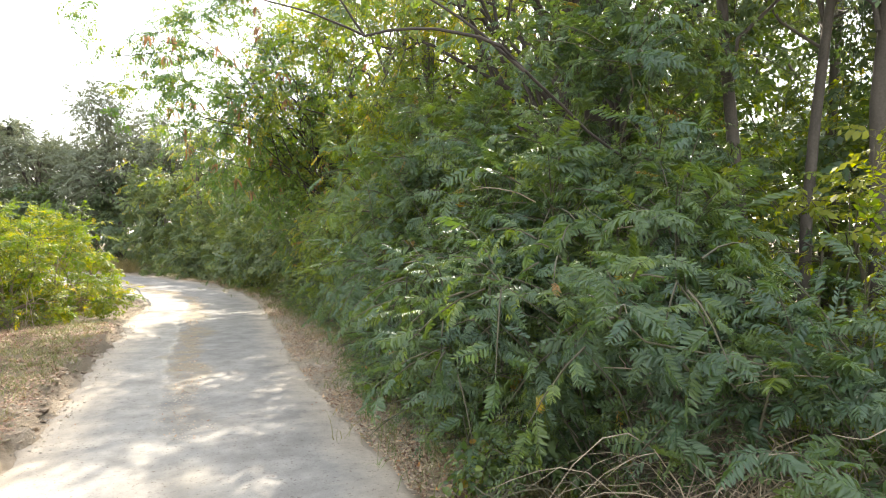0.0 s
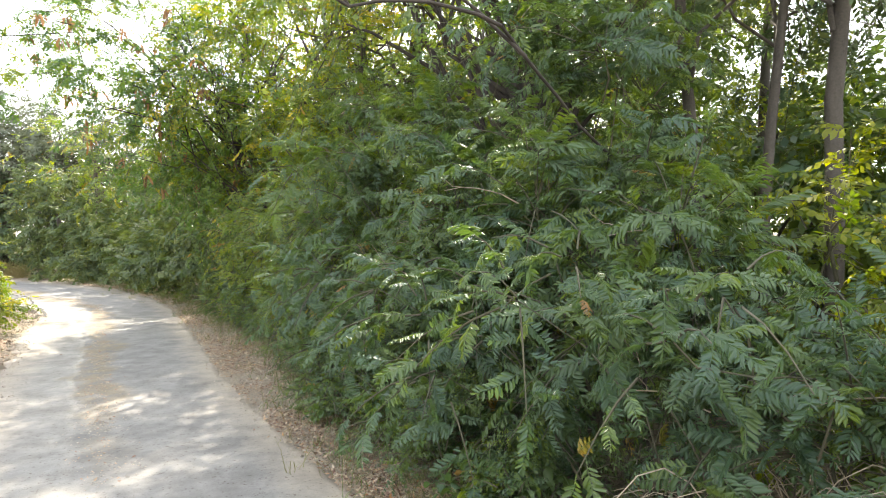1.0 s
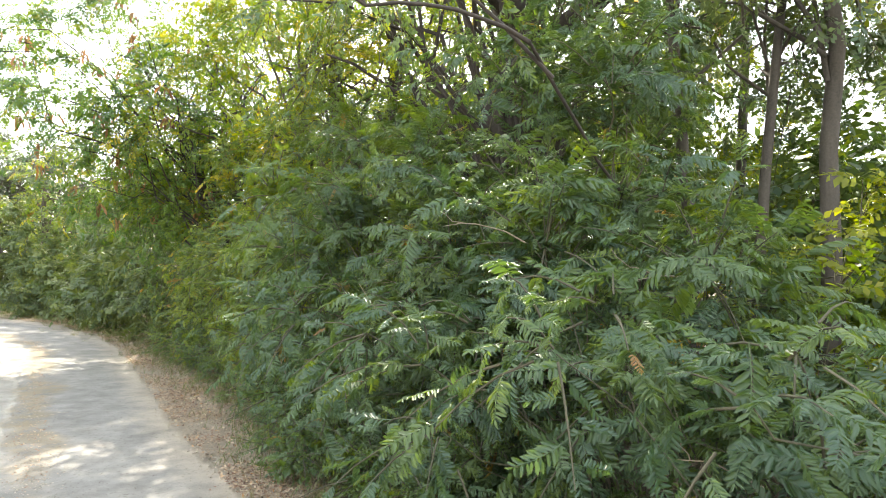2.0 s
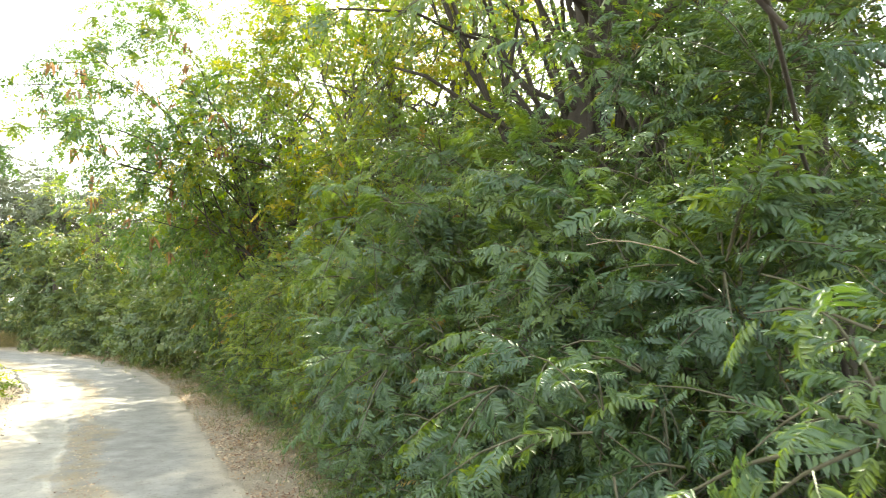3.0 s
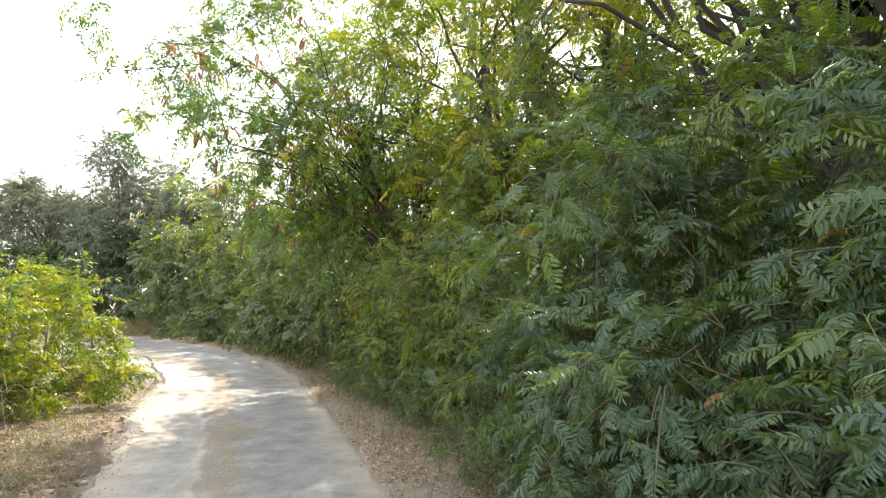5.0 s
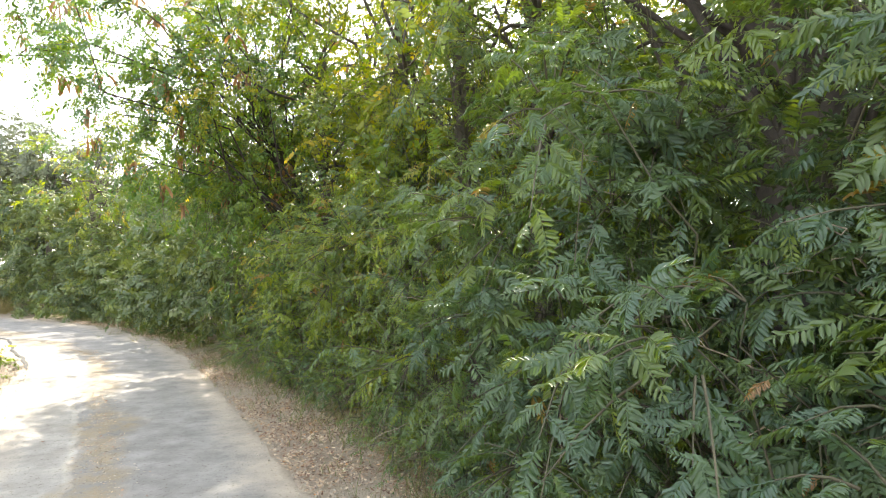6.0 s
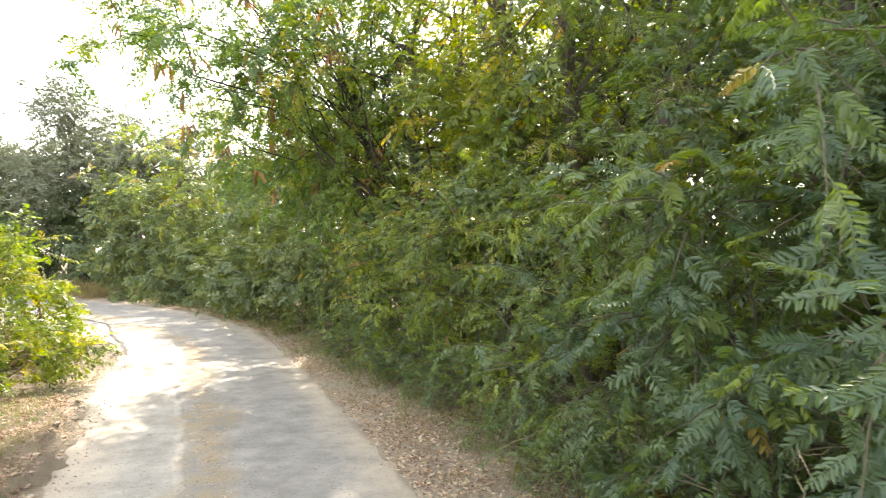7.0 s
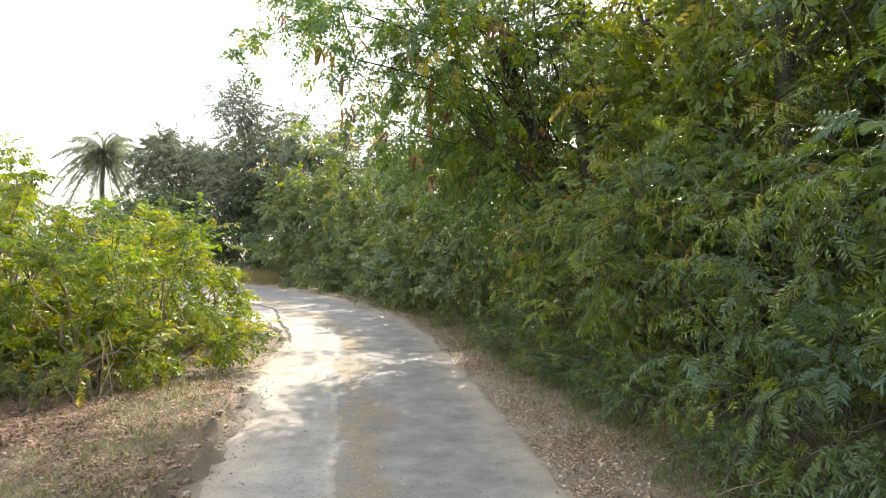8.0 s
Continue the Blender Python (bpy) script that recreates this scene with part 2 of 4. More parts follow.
def frond_shape(length, pairs, blade, width, droop, fine):
    """One pinnate leaf along +y, its upper side to +z: a bowed midrib and uneven pairs of drooping leaflets with one at the tip."""
    verts, quads = [], []
    bow = shape_rng.normal(0, 0.12)

    def spine(t):
        return np.array([bow * length * t * t, length * t * (1 - 0.15 * droop * t), -droop * length * t * t * 0.8])
    knots = 3 if fine or pairs > 6 else 1
    for k in range(knots + 1):
        c = spine(k / knots)
        verts += [c + (-0.0018, 0, 0), c + (0.0018, 0, 0)]
    quads += [(2 * k, 2 * k + 1, 2 * k + 3, 2 * k + 2) for k in range(knots)]
    spots = [(0.22 + 0.74 * i / max(pairs - 1, 1) + shape_rng.normal(0, 0.02), s) for i in range(pairs) for s in (-1, 1)] + [(1.0, 0)]
    hang = 0.15 + 0.7 * droop
    for t, s in spots:
        c = spine(t)
        size = blade * (0.72 + 0.5 * math.sin(math.pi * min(t, 0.95) ** 0.9)) * shape_rng.uniform(0.8, 1.12)
        along = unit(spine(min(t + 0.02, 1.02)) - spine(t - 0.02))
        d = unit(np.array([s * 0.82, 0, 0]) + along * (0.55 if s else 1) + np.array([0, 0, -hang * shape_rng.uniform(0.6, 1.4)]) + shape_rng.normal(0, 0.13, 3))
        side = unit(np.cross(d, np.array([0, 0, 1.0]) + shape_rng.normal(0, 0.3, 3)))
        up = np.cross(side, d)
        w, b = width * 0.5 * size / blade, len(verts)
        if fine:
            tip = c + d * size * 1.08 - up * size * 0.18
            verts += [c, c + d * size * 0.3 + side * w * 0.9 + up * w * 0.3, c + d * size * 0.74 + side * w * 0.88 + up * w * 0.15, tip,
                      c + d * size * 0.74 - side * w * 0.88 + up * w * 0.15, c + d * size * 0.3 - side * w * 0.9 + up * w * 0.3]
            quads += [(b, b + 1, b + 2, b + 3), (b, b + 3, b + 4, b + 5)]
        else:
            verts += [c, c + d * size * 0.5 + side * w, c + d * size - up * size * 0.1, c + d * size * 0.6 - side * w]
            quads += [(b, b + 1, b + 2, b + 3)]
    return np.array(verts), np.array(quads)


FINE = [frond_shape(0.26, 11, 0.055, 0.017, d, True) for d in (0.05, 0.2, 0.4)]
MIDDLE = [frond_shape(0.22, 7, 0.055, 0.023, d, False) for d in (0.05, 0.25, 0.4, 0.6, 0.8)]
NEAR = [frond_shape(0.25, 9, 0.056, 0.018, d, True) for d in (0.05, 0.35, 0.7)]
FEATHER = [frond_shape(0.22, 8, 0.043, 0.0125, d, False) for d in (0.05, 0.2, 0.35, 0.5, 0.7, 0.9)]
WEEDY = [frond_shape(0.15, 5, 0.03, 0.013, d, False) for d in (0.05, 0.3, 0.6)]
BUSHY = [frond_shape(0.19, 5, 0.058, 0.027, d, False) for d in (0.1, 0.3, 0.6)]
BROAD = [frond_shape(0.13, 1, 0.08, 0.055, d, True) for d in (0.1, 0.5)]
COARSE = [frond_shape(0.26, 4, 0.085, 0.045, d, False) for d in (0.1, 0.3, 0.6)]
CLUMP = [frond_shape(0.6, 3, 0.26, 0.12, d, False) for d in (0.2, 0.6)]


LOOSE = [[mesh_of("leaf", v, q, LEAF, {"tint": np.full(len(v), 0.08 + 0.17 * k)}) for k in range(5)] for v, q in FINE]


def place_fronds(shapes, pos, along, normal, size, tint, rng):
    """Many leaves as arrays: each shape goes to its share of the places."""
    along = unit(along)
    normal = unit(normal - along * (normal * along).sum(-1, keepdims=True))
    across = np.cross(along, normal)
    which = rng.integers(0, len(shapes), len(pos))
    verts, quads, tints, base = [], [], [], 0
    for n, (v, q) in enumerate(shapes):
        m = which == n
        if not m.any():
            continue
        p = pos[m][:, None] + size[m][:, None, None] * (v[:, 0, None] * across[m][:, None] + v[:, 1, None] * along[m][:, None] + v[:, 2, None] * normal[m][:, None])
        verts.append(p.reshape(-1, 3))
        quads.append((q[None] + (np.arange(m.sum()) * len(v))[:, None, None] + base).reshape(-1, 4))
        tints.append(np.repeat(tint[m], len(v)))
        base += m.sum() * len(v)
    return np.concatenate(verts), np.concatenate(quads), np.concatenate(tints)


def sprays(start, way, length, per, droop, rng):
    """Twigs with alternate leaves: the twig lines, and each leaf's foot, direction, normal and twig."""
    u = np.linspace(0, 1, 4)[None, :, None]
    down = np.array([0, 0, -1.0])
    line = start[:, None] + way[:, None] * length[:, None, None] * u + down * droop * length[:, None, None] * u * u
    n = len(start)
    f = np.linspace(0.22, 1.0, per)[None] + rng.normal(0, 0.03, (n, per))
    f[:, -1] = 1.0
    foot = start[:, None] + way[:, None] * (length[:, None] * f)[..., None] + down * droop * (length[:, None] * f * f)[..., None]
    tan = unit(way[:, None] + down * (2 * droop * f)[..., None])
    side = unit(np.cross(tan, np.array([0, 0, 1.0])) + 1e-6)
    sign = np.where(np.arange(per) % 2, 1.0, -1.0)[None, :, None]
    sign = np.repeat(sign, n, 0)
    sign[:, -1] = 0
    along = tan * 0.6 + side * sign * 0.8 + rng.normal(0, 0.28, (n, per, 3)) + down * 0.12
    normal = np.array([-0.12, -0.1, 0.6]) + way[:, None] * 0.5 + rng.normal(0, 0.38, (n, per, 3))
    return line, foot.reshape(-1, 3), along.reshape(-1, 3), normal.reshape(-1, 3), np.repeat(np.arange(n), per)


def bent(a, b, k, sag, wobble, rng):
    """A line of k points from a to b that bows upwards by sag and wanders."""
    t = np.linspace(0, 1, k)[:, None]
    line = a + (b - a) * t
    line[:, 2] += sag * np.sin(np.pi * t[:, 0])
    wig = rng.normal(0, wobble, (k, 3))
    wig[0] = wig[-1] = 0
    return line + wig


def woody_plant(name, x, y, z, lobes, rng, label, category, group="", shapes=MIDDLE, leaf=LEAF, tint=(0.1, 0.5), lobe_sprays=14, per=9,
                spray=0.55, droop=0.22, size=1.0, trunk=0.0, stem=0.022, bark_mat=TWIG, trunk_top=(0, 0, 0), foot=0.12, apart=1.0, drop=None, single=0, limbs=(), dead=0, limb_size=1.0):
    """A shrub or tree: stems (or a trunk with limbs) from its foot to each lobe, and sprays of leaves round every lobe.
    lobes: rows of centre and radius, from the foot. trunk: its radius, 0 for a shrub of many stems."""
    ob = thing(name, x, y, z, label, category, group)
    lobes = np.asarray(lobes, float)
    centre, radius = lobes[:, :3], lobes[:, 3]
    top = np.array(trunk_top, float)
    if trunk:
        line = bent(np.array([0, 0, -0.15]), top, 7, 0, trunk * 0.45 + 0.02, rng)
        v, q = tubes(line[None], np.linspace(trunk * 1.25, trunk * 0.7, 7)[None], 9)
        stock = part("trunk", mesh_of("trunk", v, q, bark_mat, smooth=True), ob)
    else:
        stock = ob
    for c, r in zip(centre, radius):
        if trunk:
            t = rng.uniform(0.55 if limb_size == 1 else 0.3, 1.0)
            a = top * t
            thick = trunk * 0.42 * (1.15 - 0.5 * t) * limb_size
        else:
            a = np.array([rng.normal(0, foot), rng.normal(0, foot), -0.05])
            thick = stem * rng.uniform(0.7, 1.3)
        line = bent(a, c, 6, 0.12 * np.linalg.norm(c - a), 0.04 * np.linalg.norm(c - a) + 0.01, rng)
        v, q = tubes(line[None], np.linspace(thick, thick * 0.35, 6)[None], 6)
        part("limb" if trunk else "stem", mesh_of("stem", v, q, bark_mat, smooth=True), stock)
    n = np.maximum((lobe_sprays * (radius / radius.mean()) ** 2), 3).astype(int)
    which = np.repeat(np.arange(len(lobes)), n)
    way = unit(rng.normal(0, 1, (len(which), 3)))
    out = centre[which] - np.array([0, 0, centre[:, 2].mean()])
    way = unit(way + 0.45 * unit(out) + np.array([0, 0, 0.12]))
    start = centre[which] + way * (radius[which] * rng.uniform(0.0, 0.55, len(which)))[:, None] * apart
    length = radius[which] * rng.uniform(0.55, 1.0, len(which)) * spray / 0.55
    line, pos, along, normal, twig = sprays(start, way, length, per, droop, rng)
    keep = pos[:, 2] + z > 0.06
    if drop is not None:
        keep &= drop(pos + np.array([x, y, z]), rng)
    hue = (tint[0] + (tint[1] - tint[0]) * rng.beta(0.8, 1.0, len(start)))[twig] + rng.normal(0, 0.09, len(pos))
    hue = np.where(rng.random(len(pos)) < 0.008, rng.uniform(0.92, 1.0, len(pos)), hue).clip(0, 1)
    pos, along, normal, hue = pos[keep], along[keep], normal[keep], hue[keep]
    for row in limbs:
        bough = bent(np.array(row[0], float), np.array(row[1], float), 7, row[4], min(0.5 * row[2], 0.03), rng)
        v, q = tubes(bough[None], np.linspace(row[2], row[3], 7)[None], 6)
        part("limb", mesh_of("limb", v, q, bark_mat if trunk else OLD_BARK, smooth=True), stock, "bare dark limb")
    for _ in range(dead):       # pale dead twigs that stick out of the leaves
        i = int(rng.integers(0, len(lobes)))
        w = unit(np.array([-0.9, rng.normal(0, 0.7), rng.normal(0.1, 0.4)]))
        tip = centre[i] + w * radius[i] * rng.uniform(0.9, 1.35)
        bough = bent(centre[i] + w * 0.1, tip, 6, 0.05, 0.01, rng)
        fork = bent(bough[3], bough[3] + unit(w + rng.normal(0, 0.5, 3)) * radius[i] * 0.5, 6, -0.03, 0.007, rng)
        v, q = tubes(np.stack([bough, fork]), np.array([np.linspace(0.0045, 0.0015, 6), np.linspace(0.003, 0.001, 6)]), 4)
        part("dead_twig", mesh_of("dead_twig", v, q, DRY_WOOD), ob, "bare pale dead twig")
    if single:
        order = np.argsort(pos[:, 0] + 0.25 * np.abs(pos[:, 2] - 1.0))[:single * 3:3]
        for i in order:
            me = LOOSE[int(rng.integers(0, 3))][int(np.clip(hue[i] * 5, 0, 3))]
            a = unit(along[i])
            nn = unit(normal[i] - a * (normal[i] @ a))
            leaf_ob = part("leaf", me, ob)
            k = rng.uniform(0.5, 0.85)
            leaf_ob.matrix_local = Matrix.Translation(pos[i]) @ Matrix(np.stack([np.cross(a, nn), a, nn], 1).tolist()).to_4x4() @ Matrix.Scale(k, 4)
        rest = np.ones(len(pos), bool)
        rest[order] = False
        pos, along, normal, hue = pos[rest], along[rest], normal[rest], hue[rest]
    v, q, tn = place_fronds(shapes, pos, along, normal, size * rng.uniform(0.45, 1.1, len(pos)), hue, rng)
    part("crown", mesh_of("crown", v, q, leaf, {"tint": tn}), ob, kind="stuff")
    line = line[(line[:, :, 2] + z > 0.03).all(1)]
    v, q = tubes(line, np.repeat(np.array([[0.0055, 0.0045, 0.0035, 0.002]]), len(line), 0), 3)
    part("twig_mass", mesh_of("twig_mass", v, q, TWIG), ob, kind="stuff")
    return ob


# ---- ground and road ----
RY = np.array([-14, 0, 2, 4.6, 6.1, 8.5, 10.6, 12.7, 15.7, 18.7, 22.3, 27.0, 31.0, 36, 44, 60])
RX = np.array([3.5, 3.2, 3.1, 2.74, 2.43, 2.02, 1.77, 1.54, 1.12, 0.5, -0.75, -3.6, -7.2, -14, -27, -55])
LY = np.array([-14, 0, 2, 5.4, 6.45, 8.4, 10.0, 11.1, 13.1, 15.6, 17.0, 18.5, 20.0, 21.7, 23.4, 29.0, 34, 42, 58])
LX = np.array([1.1, 0.75, 0.6, 0.18, 0.0, -0.3, -0.54, -0.7, -1.15, -1.36, -1.75, -2.9, -3.9, -4.9, -5.7, -9.4, -16, -29, -57])
FY = np.array([-14, 0, 3, 4.0, 4.8, 6.15, 7.7, 9.8, 11.4, 13.7, 16.6, 17.9, 23.1, 27.2, 31.5, 40])
FX = np.array([4.4, 4.05, 3.85, 3.55, 3.3, 3.12, 2.9, 2.85, 2.54, 2.05, 1.55, 1.2, -0.7, -2.9, -6.2, -18])


def right_edge(y):
    return np.interp(y, RY, RX)


def left_edge(y):
    return np.interp(y, LY, LX)


def hedge_foot(y):
    return np.interp(y, FY, FX)


def wavy(x, y, s):
    return np.sin(x * s + 1.3 * np.sin(y * s * 0.7)) * np.sin(y * s * 1.1 + 0.8 * np.sin(x * s * 1.3))


def ground_height(x, y):
    """The lie of the land: a low cut bank on the walker's left, a slight shoulder on the right, hollows."""
    l, r = left_edge(y) - x, x - right_edge(y)
    jag = 0.10 * wavy(x * 0.4, y, 5.1) + 0.07 * wavy(x, y, 11.0) + 0.04 * wavy(x + 2, y, 23.0)
    bank = np.clip((l - 0.12 + jag + 0.05 * wavy(x * 0.2, y, 2.3)) / 0.05, 0, 1) * np.interp(y, [0, 9, 11.5, 13.0], [0.1, 0.11, 0.08, 0.0])
    rise = 0.02 * np.clip(l, 0, 4) + 0.02 * np.clip(r, 0, 5)
    bed = -0.08 * np.clip((-np.maximum(l, r) - 0.1) / 0.08, 0, 1)
    crumble = np.clip(1 - np.abs(l - 0.2) / 0.35, 0, 1) * np.interp(y, [0, 12, 14], [1, 1, 0])
    rough = (0.012 * wavy(x, y, 3.1) + 0.008 * wavy(x + 5, y, 8.3)) * np.clip(np.maximum(l, r) * 3, 0, 1) + crumble * (0.018 * wavy(x, y + 2, 17.0) + 0.014 * wavy(x + 1, y, 29.0))
    hollow = -0.07 * np.clip(l * 12, 0, 1) * np.clip(1 - l / 2.5, 0, 1) * np.interp(y, [13.5, 15.5, 22, 26], [0, 1, 1, 0])
    return bank + rise + bed + rough + hollow + np.where(l > -0.5, -0.012, 0.004)


xs = np.concatenate([-np.geomspace(700, 7, 24), np.arange(-6.5, -1.7, 0.11), np.arange(-1.66, 0.7, 0.045), np.arange(0.7, 6.0, 0.11), np.geomspace(6.0, 700, 26)])
ys = np.concatenate([-np.geomspace(700, 4, 18), np.arange(-3, 3, 0.5), np.arange(3, 13, 0.07), np.arange(13, 20, 0.12), np.arange(20, 36, 0.2), np.geomspace(36, 1500, 22)])
gx, gy = np.meshgrid(xs, ys)
gz = ground_height(gx, gy)
sand = np.maximum(np.clip(1.0 - np.abs(left_edge(gy) - gx) / 0.4, 0, 1), np.clip(1.6 - np.abs(gx - right_edge(gy)) / 1.2, 0, 1))
sand = np.maximum(sand, 0.3 * np.clip(1.5 - np.hypot((gx + 1.7) / 0.9, (gy - 14.3) / 2.2), 0, 1))
idx = np.arange(gx.size).reshape(gx.shape)
quads = np.stack([idx[:-1, :-1], idx[:-1, 1:], idx[1:, 1:], idx[1:, :-1]], -1)
ground = new("ground", mesh_of("ground", np.stack([gx, gy, gz], -1), quads, EARTH, {"sand": sand}, True))
tagged(ground, "dry sandy earth with a low crumbling bank beside the road", "ground", kind="structure")

ry = np.concatenate([np.arange(-14, 3, 0.5), np.arange(3, 26, 0.06), np.arange(26, 58, 0.5)])
ac = np.concatenate([[-0.004], np.linspace(0, 1, 19), [1.004]])
chew = 0.05 * wavy(ry * 0, ry, 4.3) + 0.03 * wavy(ry * 0 + 2, ry, 13.0)
lx, rx = left_edge(ry) + chew, right_edge(ry) + 0.035 * wavy(ry * 0 + 4, ry, 3.7) + 0.02 * wavy(ry * 0 + 1, ry, 15.0)
px = lx[:, None] + (rx - lx)[:, None] * ac[None]
py = np.repeat(ry[:, None], len(ac), 1)
pz = 0.012 * (1 - (2 * ac[None] - 1) ** 2) + 0.006 * wavy(px, py, 2.1)
pz[:, [0, -1]] = -0.09
idx = np.arange(px.size).reshape(px.shape)
quads = np.stack([idx[:-1, :-1], idx[:-1, 1:], idx[1:, 1:], idx[1:, :-1]], -1)
road = new("road", mesh_of("road", np.stack([px, py, pz], -1), quads, ASPHALT, {"across": np.repeat(ac[None].clip(0, 1), len(ry), 0)}, True))
tagged(road, "narrow worn grey asphalt lane dusted with sand", "road", kind="structure")


# ---- the hedge beside the lane ----
def shrub_lobes(h, r, n, rng, lean=(-0.25, 0.0), size=(0.38, 0.55)):
    """Lobes of a bushy shrub: low ones in front, larger ones above, leaning to the road."""
    rows = []
    for i in range(n):
        t = (i + rng.uniform(0.2, 0.8)) / n
        a = rng.uniform(0, 2 * math.pi)
        spread = r * (0.85 - 0.55 * t * t) * math.sqrt(rng.uniform(0.15, 1))
        zz = h * (0.08 + 0.82 * t)
        rows.append((spread * math.cos(a) + lean[0] * t * r, spread * math.sin(a) + lean[1] * t, zz, r * rng.uniform(*size)))
    return rows


def skirt(h, r, rng):
    """Low leafy shoots over the front of a shrub that hide its stems."""
    return [(-r * rng.uniform(0.35, 0.7), rng.uniform(-0.5, 0.5), z * min(h, 2.6) / 2.6, 0.46 * rng.uniform(0.85, 1.15)) for z in (0.35, 0.8, 1.25, 1.75)]


hedge_rng = np.random.default_rng(11)


def thinned(p, rng):
    """Fewer leaves in the shaded depth of the hedge, and a bare hollow where the dry canes lie."""
    depth = p[:, 0] - hedge_foot(p[:, 1])
    keep = (depth < 0.75) | (rng.random(len(p)) < 0.2)
    keep &= depth > -0.05 - 0.75 * np.clip((p[:, 2] - 0.2) / 0.9, 0, 1) - np.interp(p[:, 1], [13, 17], [0, 1]) + rng.normal(0, 0.07, len(p))
    bare = (p[:, 0] > 3.0) & (p[:, 0] < 5.1) & (p[:, 1] > 1.4) & (p[:, 1] < 3.8) & (p[:, 2] < 0.72 + 0.15 * np.sin(p[:, 0] * 5))
    return keep & (~bare | (rng.random(len(p)) < 0.08))


yy = 1.0
while yy < 31:
    h = float(np.interp(yy, [1, 3.2, 3.7, 4.3, 5.2, 6.3, 7.4, 10, 13, 16, 20, 26, 30], [0.8, 1.2, 2.2, 2.5, 2.65, 2.9, 3.4, 4.4, 4.8, 4.4, 4.2, 4.4, 4.4])) * hedge_rng.uniform(0.88, 1.12)
    r = (1.15 if yy < 12 else 1.4) * hedge_rng.uniform(0.9, 1.15)
    near = yy < 8
    single = 110 if yy < 3.5 else 60 if yy < 7.5 else 0
    limbs = []
    if abs(yy - 4.15) < 0.3:      # a bare branch that reaches out over the verge
        limbs = [((0, 0, 0.1), (0.1, 0.3, 1.9), 0.016, 0.013, 0.0), ((0.1, 0.3, 1.9), (-1.24, -0.6, 2.4), 0.009, 0.008, -0.06), ((-1.24, -0.6, 2.4), (-1.9, -0.67, 2.38), 0.009, 0.006, 0.06), ((-1.9, -0.67, 2.38), (-2.2, -0.7, 2.72), 0.006, 0.003, 0.02), ((-1.9, -0.67, 2.38), (-2.35, -0.8, 2.46), 0.006, 0.003, 0.02), ((-1.1, -0.55, 2.3), (-1.75, -0.5, 2.72), 0.009, 0.005, 0.04)]
    elif abs(yy - 2.05) < 0.3:    # a dark bough
        limbs = [((0.1, 0, 0.0), (0.65, 0.4, 1.5), 0.05, 0.035, 0.05), ((0.65, 0.4, 1.5), (0.0, 0.8, 1.85), 0.033, 0.014, 0.05)]
    bx = float(hedge_foot(yy)) + r * 0.68
    # leaf tint along the hedge: sky sheen painted bluer, backlight painted yellower
    light_tone = (0.0, 0.5) if yy < 6 else (0.05, 0.62) if yy < 8 else (0.18, 0.76) if yy < 10 else (0.35, 0.88) if yy < 14.2 else (0.15, 0.55) if yy < 17 else (0.35, 0.95)
    woody_plant("hedge_shrub", bx, yy, float(ground_height(bx, yy)), shrub_lobes(h, r, 13 if near else 11, hedge_rng, size=(0.27, 0.46)) + skirt(h, r, hedge_rng), hedge_rng,
                "dense green shrub with feathery pinnate leaves leaning over the verge", "shrub", "roadside hedge shrubs",
                shapes=NEAR + FEATHER[:2] if yy < 5 else NEAR[:2] + FEATHER[::2] if yy < 8 else FEATHER if yy < 11.2 else MIDDLE if yy < 16 else COARSE, tint=light_tone, lobe_sprays=4 if yy < 1.5 else 10 if yy < 2.6 else 15 if yy < 3.5 else 16 if near else 12 if yy < 16 else 10, stem=0.008, per=8 if near or yy > 16 else 9, size=0.85 if yy < 3.5 else 1.0 if yy < 11.2 else 0.8 if yy < 16 else 1.35, leaf=LEAF if yy < 17 else SHADE_LEAF, single=single, limbs=limbs, drop=thinned, dead=10 if near else 3 if yy < 13 else 0)
    yy += 1.05 if yy < 12 else 1.5

for x, y, h in [(4.0, 5.6, 3.6), (4.6, 5.1, 3.9)]:      # two taller ones behind the first row
    woody_plant("hedge_shrub", x, y, float(ground_height(x, y)), shrub_lobes(h, 0.9, 13, hedge_rng, (-0.15, 0), (0.4, 0.6)), hedge_rng, "tall slender shrub with blue-green feathery leaves above the hedge", "shrub", "roadside hedge shrubs",
                shapes=NEAR + FEATHER[:2], tint=(0.0, 0.5), lobe_sprays=13, per=8, stem=0.011)


low_rng = np.random.default_rng(13)
yy = 3.6
while yy < 15:
    bx = float(hedge_foot(yy)) + low_rng.uniform(-0.22, 0.3)
    woody_plant("low_shrub", bx, yy, float(ground_height(bx, yy)), shrub_lobes(low_rng.uniform(0.25, 0.8), 0.4, 5, low_rng, (-0.1, 0)), low_rng,
                "low feathery seedling at the hedge foot", "shrub", "seedlings at the hedge foot", shapes=WEEDY, tint=(0.05, 0.65), lobe_sprays=7, per=7, size=0.85, stem=0.005, foot=0.04)
    yy += low_rng.uniform(0.28, 0.5)


